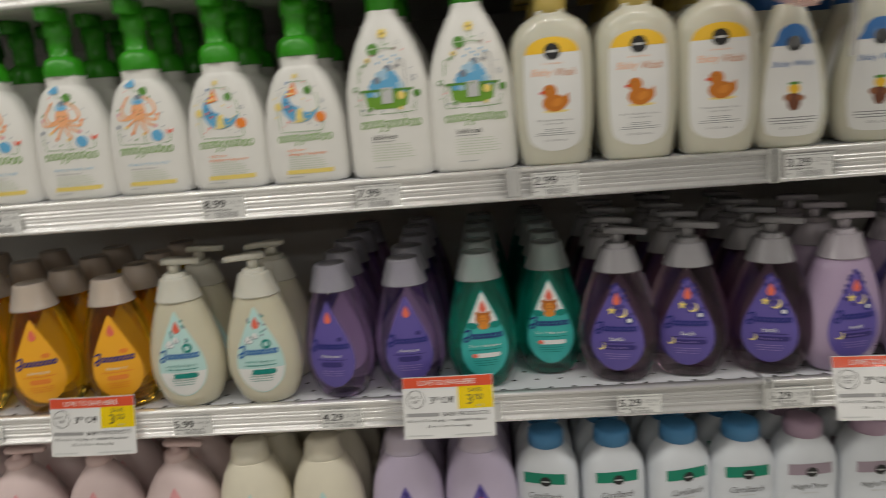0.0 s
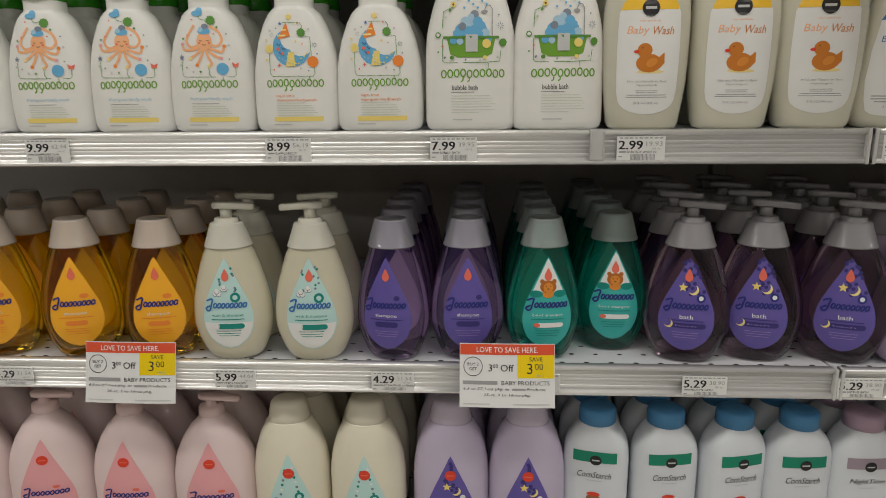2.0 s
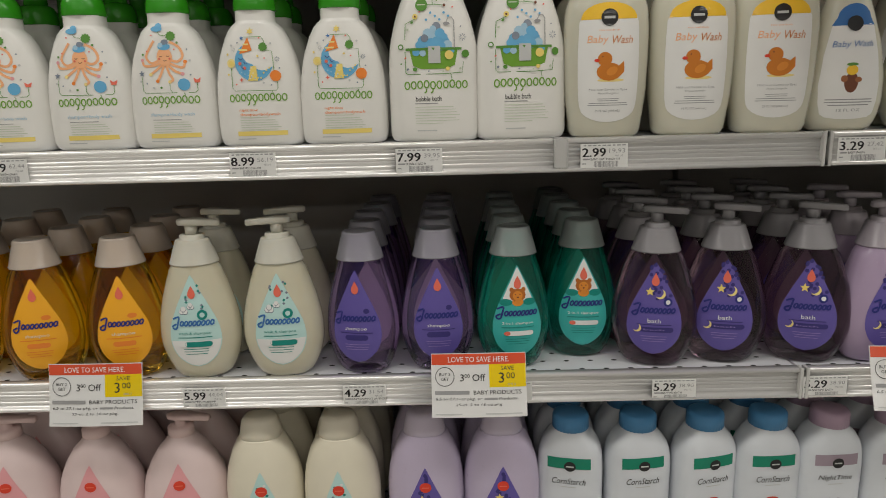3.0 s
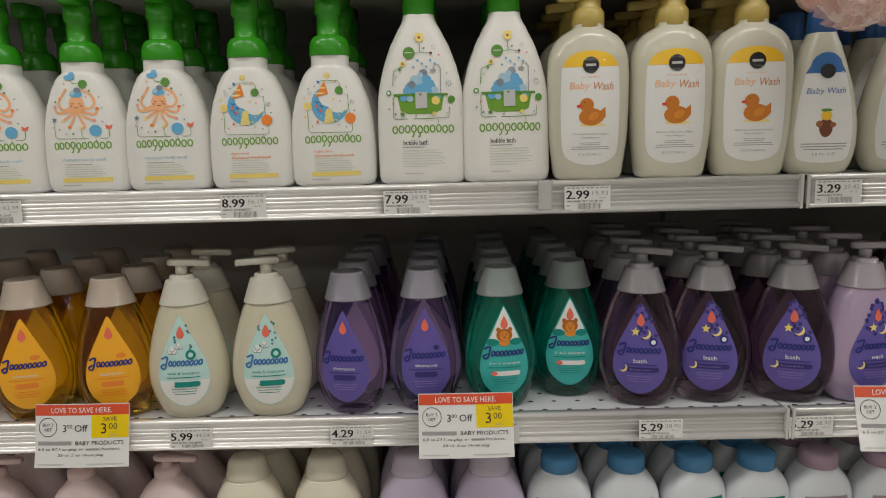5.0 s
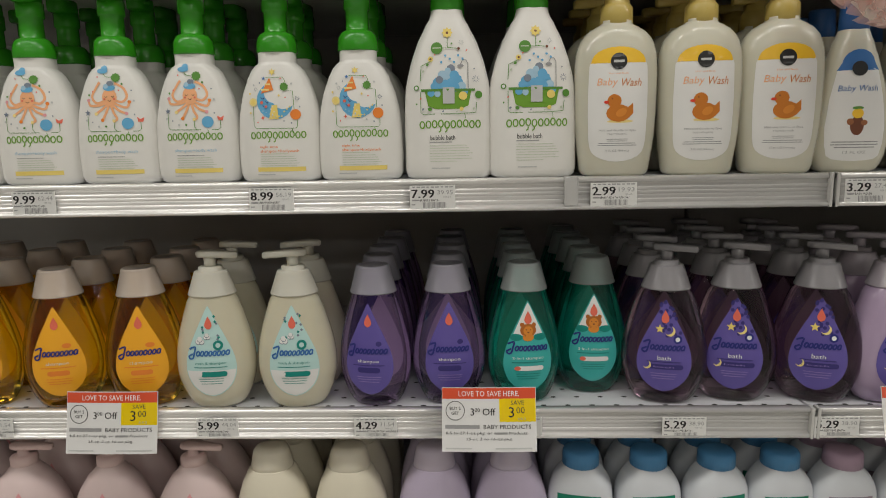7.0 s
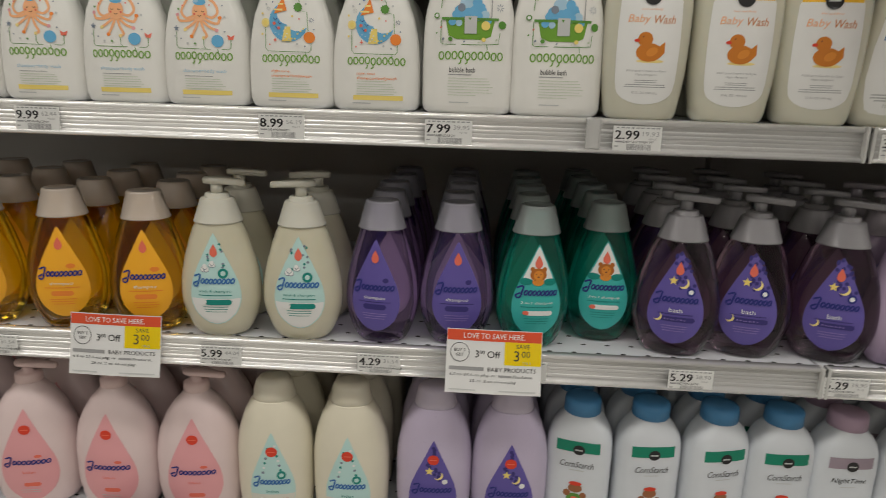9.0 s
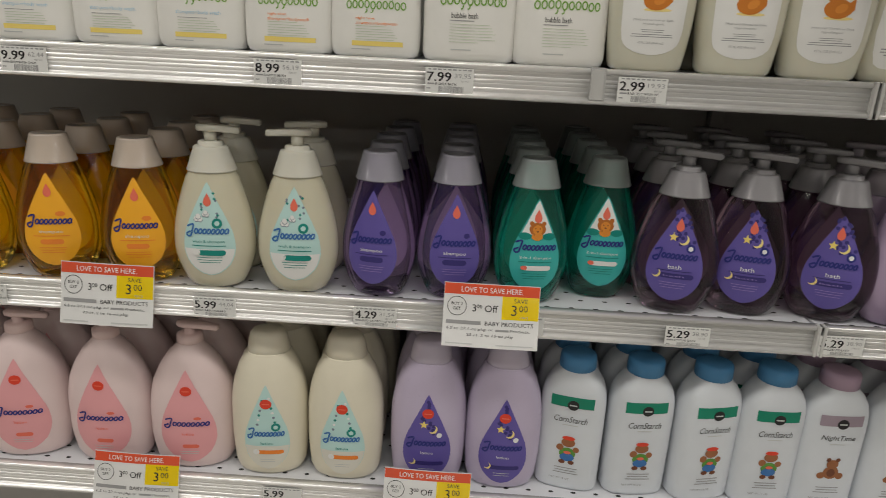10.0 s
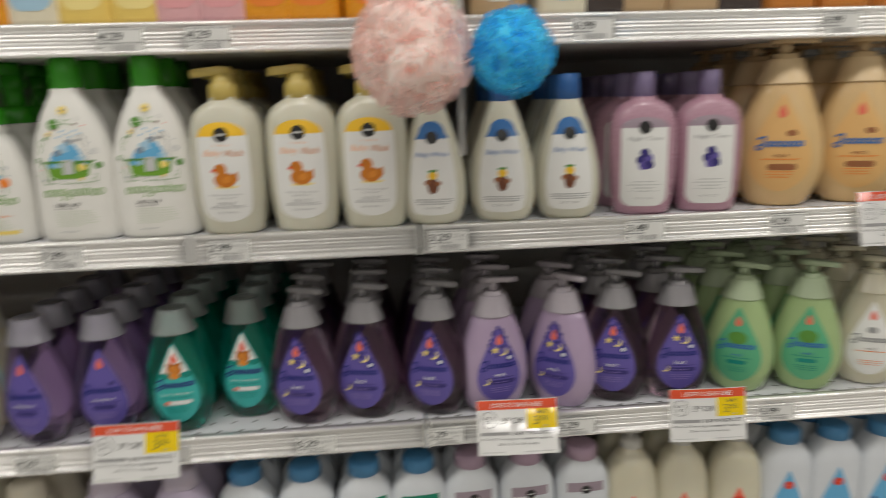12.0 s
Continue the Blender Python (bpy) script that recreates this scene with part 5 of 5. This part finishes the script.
def tall_bottle(*args):
    t = tear_bottle(*args)
    for o in t.children:
        o.matrix_basis = TALL
    return t


def stock(theme, pump, label, fronts, depth, count, side=1, group=""):
    place(tall_bottle(theme, pump, True, label, side, group), fronts, Z)
    rows_behind(tall_bottle(theme, pump, False, label, side, group), fronts, Z, depth, count, 9)


stock("amber", False, "clear amber shampoo bottle with yellow label and frosted cap", [(-0.4965, 0.029, 14), (-0.4090, 0.031, 13), (-0.588, 0.028, 16), (-0.672, 0.028, 15)], 0.060, [3, 3, 3, 3], group="amber shampoo bottles")
stock("cotton", True, "milky drop-shaped pump bottle with pale aqua label", [(-0.3315, 0.028, 5)], 0.058, [1], 1, "milky pump bottles")
stock("cotton", True, "milky drop-shaped pump bottle with pale aqua label and turned pump", [(-0.2450, 0.028, 4)], 0.058, [1], -1, "milky pump bottles")
stock("calm", False, "clear purple shampoo bottle with violet label and frosted cap", [(-0.1630, 0.031, -9), (-0.0858, 0.036, 3)], 0.058, [4, 4], group="purple shampoo bottles")
stock("tangle", False, "clear teal shampoo bottle with aqua label and frosted cap", [(-0.0070, 0.038, 6), (0.0680, 0.066, -3)], 0.058, [4, 4], group="teal shampoo bottles")
stock("bath", True, "clear plum bath bottle with violet label and frosted pump", [(0.1385, 0.036, -14), (0.2115, 0.041, -15), (0.2945, 0.037, -19), (0.5170, 0.041, -22), (0.5930, 0.037, -8)], 0.060, [3, 3, 3, 3, 2], 1, "plum bath pump bottles")
stock("wash", True, "opaque lilac wash bottle with violet label and frosted pump", [(0.3645, 0.035, 9), (0.4500, 0.036, -38)], 0.060, [2, 1], 1, "lilac wash pump bottles")
stock("aloe", True, "pale green wash bottle with green label and pump", [(0.6810, 0.045, -33), (0.7640, 0.036, -28)], 0.060, [3, 3], 1, "green wash pump bottles")
stock("plain", True, "white wash bottle with pump", [(0.8480, 0.039, -25), (0.932, 0.039, -20)], 0.060, [3, 3], 1, "white wash pump bottles")

# ---- lower shelf ----
Z = SHELVES["lower"]
fy = 0.037
pinks = [(-0.4650, fy, 2), (-0.3705, fy, 6), (-0.5630, fy, 12), (-0.6600, fy, 8)]
place(pink_lotion_bottle(True, "pale pink lotion bottle with pump and pink label"), pinks, Z)
rows_behind(pink_lotion_bottle(False, "pale pink lotion bottle, behind others"), pinks, Z, 0.068, [3, 3, 3, 3])
creams = [(-0.2820, 0.034, 6), (-0.1965, 0.034, 1)]
place(cream_bottle("cotton", True, "cream lotion bottle with hazy cap and aqua label"), creams, Z)
rows_behind(cream_bottle("cotton", False, "cream lotion bottle, behind others"), creams, Z, 0.062, [3, 3])
lavs = [(-0.1040, 0.037, 1), (-0.0205, 0.038, 0)]
place(cream_bottle("night", True, "lilac lotion bottle with hazy cap and violet label"), lavs, Z)
rows_behind(cream_bottle("night", False, "lilac lotion bottle, behind others"), lavs, Z, 0.062, [3, 3])
corn = [(0.0555, 0.042, -12), (0.1280, 0.040, 6), (0.2005, 0.040, 13), (0.2680, 0.040, 3)]
place(powder_bottle("corn", True, "white powder bottle with blue cap and green band"), corn, Z)
rows_behind(powder_bottle("corn", False, "white powder bottle with blue cap, behind others"), corn, Z, 0.052, [4] * 4)
mauves = [(0.3340, 0.040, 3), (0.4050, 0.040, 3), (0.4770, 0.040, 0)]
place(powder_bottle("night", True, "white powder bottle with mauve cap and band"), mauves, Z)
rows_behind(powder_bottle("night", False, "white powder bottle with mauve cap, behind others"), mauves, Z, 0.052, [4] * 3)
roses = [(0.5430, 0.042, -8), (0.6100, 0.042, -8), (0.6830, 0.042, -8)]
place(rose_lotion(True, "white lotion bottle with coral drop label"), roses, Z)
rows_behind(rose_lotion(False, "white lotion bottle, behind others"), roses, Z, 0.056, [3] * 3)
drops = [(0.7500, 0.042, -5), (0.8180, 0.042, -5), (0.8870, 0.042, -5)]
place(powder_bottle("drop", True, "white powder bottle with blue drop label"), drops, Z)
rows_behind(powder_bottle("drop", False, "white powder bottle, behind others"), drops, Z, 0.052, [3] * 3)

# ---- top shelf: the feet of more bottles ----
Z = SHELVES["top"]
JAR = Form([(0, 0.027, 0.020), (0.002, 0.0295, 0.022), (0.006, 0.031, 0.0235), (0.06, 0.0315, 0.024), (0.10, 0.029, 0.0225), (0.118, 0.022, 0.019), (0.126, 0.015, 0.0145), (0.130, 0.0145, 0.0145)], 2.5)
TOP = {
    "yellow": (mat("yellow_bottle", (0.85, 0.62, 0.16), 0.3, coat=0.2), "paleyellow", "yellow"), "pink": (mat("rosy_bottle", (0.74, 0.42, 0.44), 0.3, coat=0.2), "pink", "pink"),
    "orange": (mat("orange_bottle", (0.80, 0.33, 0.02), 0.28, coat=0.3), "orange", "orange"), "ivory": (mat("ivory_bottle", (0.76, 0.70, 0.54), 0.3, coat=0.2), "paleblue", "ivory"),
    "dark": (mat("brown_bottle", (0.06, 0.045, 0.04), 0.25, coat=0.4), "tan", "dark brown"), "tan": (mat("sand_bottle", (0.52, 0.36, 0.20), 0.3, coat=0.2), "cream", "sand-coloured"),
    "rust": (mat("rust_bottle", (0.60, 0.22, 0.04), 0.28, coat=0.3), "cream", "rust-orange"),
}


def toiletry(colour):
    m, band, word = TOP[colour]
    t = thing("toiletry_bottle", "small %s toiletry bottle on the top shelf" % word, "bottle", "top shelf bottles")
    hang("body", JAR.mesh("body", m, 32), t)
    hang("cap", round_form("cap", [(0.1295, 0.0138), (0.130, 0.0148), (0.150, 0.0142), (0.152, 0.0125), (0.1525, 0.006)], frost_cap), t)
    p = Print(JAR.front).poly(band, round_rect(-0.021, 0.021, 0.014, 0.085, 0.014), 4)
    p.up().bar("white", 0, 0.030, 0.026, 0.003).bar("white", 0, 0.050, 0.030, 0.006)
    p.build("label", t)
    return t


for colour, xs in {"yellow": (-0.208, -0.049, 0.003), "orange": (-0.145, 0.133, 0.177, 0.241), "ivory": (-0.098, 0.305, 0.447), "pink": (0.043, 0.0875), "dark": (0.4870, 0.640), "tan": (0.375, 0.530, 0.590), "rust": (0.700, 0.765, 0.83)}.items():
    spots = [(x, 0.032, 0) for x in xs] + [(x, 0.090, 0) for x in xs]
    place(toiletry(colour), spots, Z)


# ---- bath net balls on a hanging strip ----
def net_material(name, colour, thin=False):
    """Bunched nylon net: light soaks in and spreads; its loose frills let part of it through."""
    m = mat(name, colour, 0.7, vary=0.05, size=60, sss=0.0 if thin else 1.0)
    nt = m.node_tree
    b = nt.nodes["Principled BSDF"]
    b.inputs["Specular IOR Level"].default_value = 0.2
    if not thin:
        b.inputs["Subsurface Radius"].default_value = (1.0, 0.8, 0.8)
        b.inputs["Subsurface Scale"].default_value = 0.02
        return m
    sheer = nt.nodes.new("ShaderNodeBsdfTranslucent")
    sheer.inputs["Color"].default_value = (*colour, 1)
    both, loose = nt.nodes.new("ShaderNodeMixShader"), nt.nodes.new("ShaderNodeMixShader")
    holes = nt.nodes.new("ShaderNodeBsdfTransparent")
    both.inputs[0].default_value, loose.inputs[0].default_value = 0.5, 0.5
    nt.links.new(b.outputs[0], both.inputs[1])
    nt.links.new(sheer.outputs[0], both.inputs[2])
    nt.links.new(both.outputs[0], loose.inputs[1])
    nt.links.new(holes.outputs[0], loose.inputs[2])
    nt.links.new(loose.outputs[0], nt.nodes["Material Output"].inputs["Surface"])
    return m


def net_ball(name, colour, radius, centre, label, seed):
    """Bunched net: a soft core wrapped in many crumpled frills that stand out from it."""
    m, sheer = net_material(name + "_net", colour), net_material(name + "_frill", colour, True)
    t = thing("bath_puff", label, "bath puff", "bath puffs")
    rnd = random.Random(seed)
    off = Vector((seed * 3.1, seed * 1.7, 0))
    bm = bmesh.new()
    bmesh.ops.create_icosphere(bm, subdivisions=6, radius=1.0)
    for vert in bm.verts:
        n = vert.co.normalized()
        w = n + noise.noise_vector(n * 1.7 + off) * 0.55
        vert.co = n * radius * (0.90 + 0.13 * noise.noise(n * 1.9 + off) + 0.05 * (1 - 2.4 * abs(noise.noise(w * 4.0 + off))))
    part("core", bm, m, t, "bunched nylon net", smooth=True)
    verts, faces = [], []
    for k in range(130):
        up = 1 - 2 * (k + 0.5) / 130
        ang = k * 2.39996
        n = Vector((math.sqrt(1 - up * up) * math.cos(ang), math.sqrt(1 - up * up) * math.sin(ang), up))
        side = n.cross(Vector((rnd.uniform(-1, 1), rnd.uniform(-1, 1), rnd.uniform(-1, 1)))).normalized()
        cross = n.cross(side)
        half, lobes, ph = rnd.uniform(0.26, 0.42), rnd.uniform(1.5, 3.0), rnd.uniform(0, 6.3)
        reach = 1.02 + 0.16 * noise.noise(n * 1.9 + off) + rnd.uniform(-0.07, 0.07)
        base = len(verts)
        for i in range(15):
            u = -1 + 2 * i / 14
            for j in range(5):
                v = j / 4
                sway = (0.03 + 0.13 * v) * math.sin(lobes * math.pi * u + ph) + 0.10 * v * v * math.sin(ph * 1.7)
                d = (n + side * half * u + cross * sway).normalized()
                r = 0.82 + (reach - 0.82) * v * (1 - 0.35 * u * u) + 0.02 * math.sin(9 * u + ph)
                verts.append(tuple(d * radius * r))
        for i in range(14):
            for j in range(4):
                a = base + i * 5 + j
                faces.append((a, a + 5, a + 6, a + 1))
    tagged(hang("frill", mesh_from("frill", verts, faces, [sheer]), t, "ruffled nylon net frills"), kind="stuff")
    bm = bmesh.new()
    bmesh.ops.create_cone(bm, segments=8, radius1=0.0012, radius2=0.0012, depth=radius * 0.8, matrix=Matrix.Translation((0, 0, radius * 1.05)))
    part("cord", bm, clip_plastic, t, "white hanging cord")
    t.matrix_basis = pose(*centre)
    return t


net_ball("pink", (1.0, 0.74, 0.69), 0.0545, (0.2745, -0.090, 1.587), "pale pink ruffled bath puff on a hanging strip", 3)
net_ball("blue", (0.07, 0.56, 0.95), 0.0385, (0.3665, -0.095, 1.587), "bright blue ruffled bath puff on a hanging strip", 9)
strip = thing("hanging_strip", "white plastic merchandising strip hung from the rail", "strip")
part("strip_band", box(bmesh.new(), -0.0030, 0.0030, -0.0006, 0.0006, -0.110, 0.06, 0.0003), clip_plastic, strip)
part("strip_hook", box(bmesh.new(), -0.008, 0.008, 0.0, 0.045, 0.052, 0.060, 0.001), clip_plastic, strip)
strip.matrix_basis = pose(0.324, -0.047, 1.640 - 0.06 + 0.02)
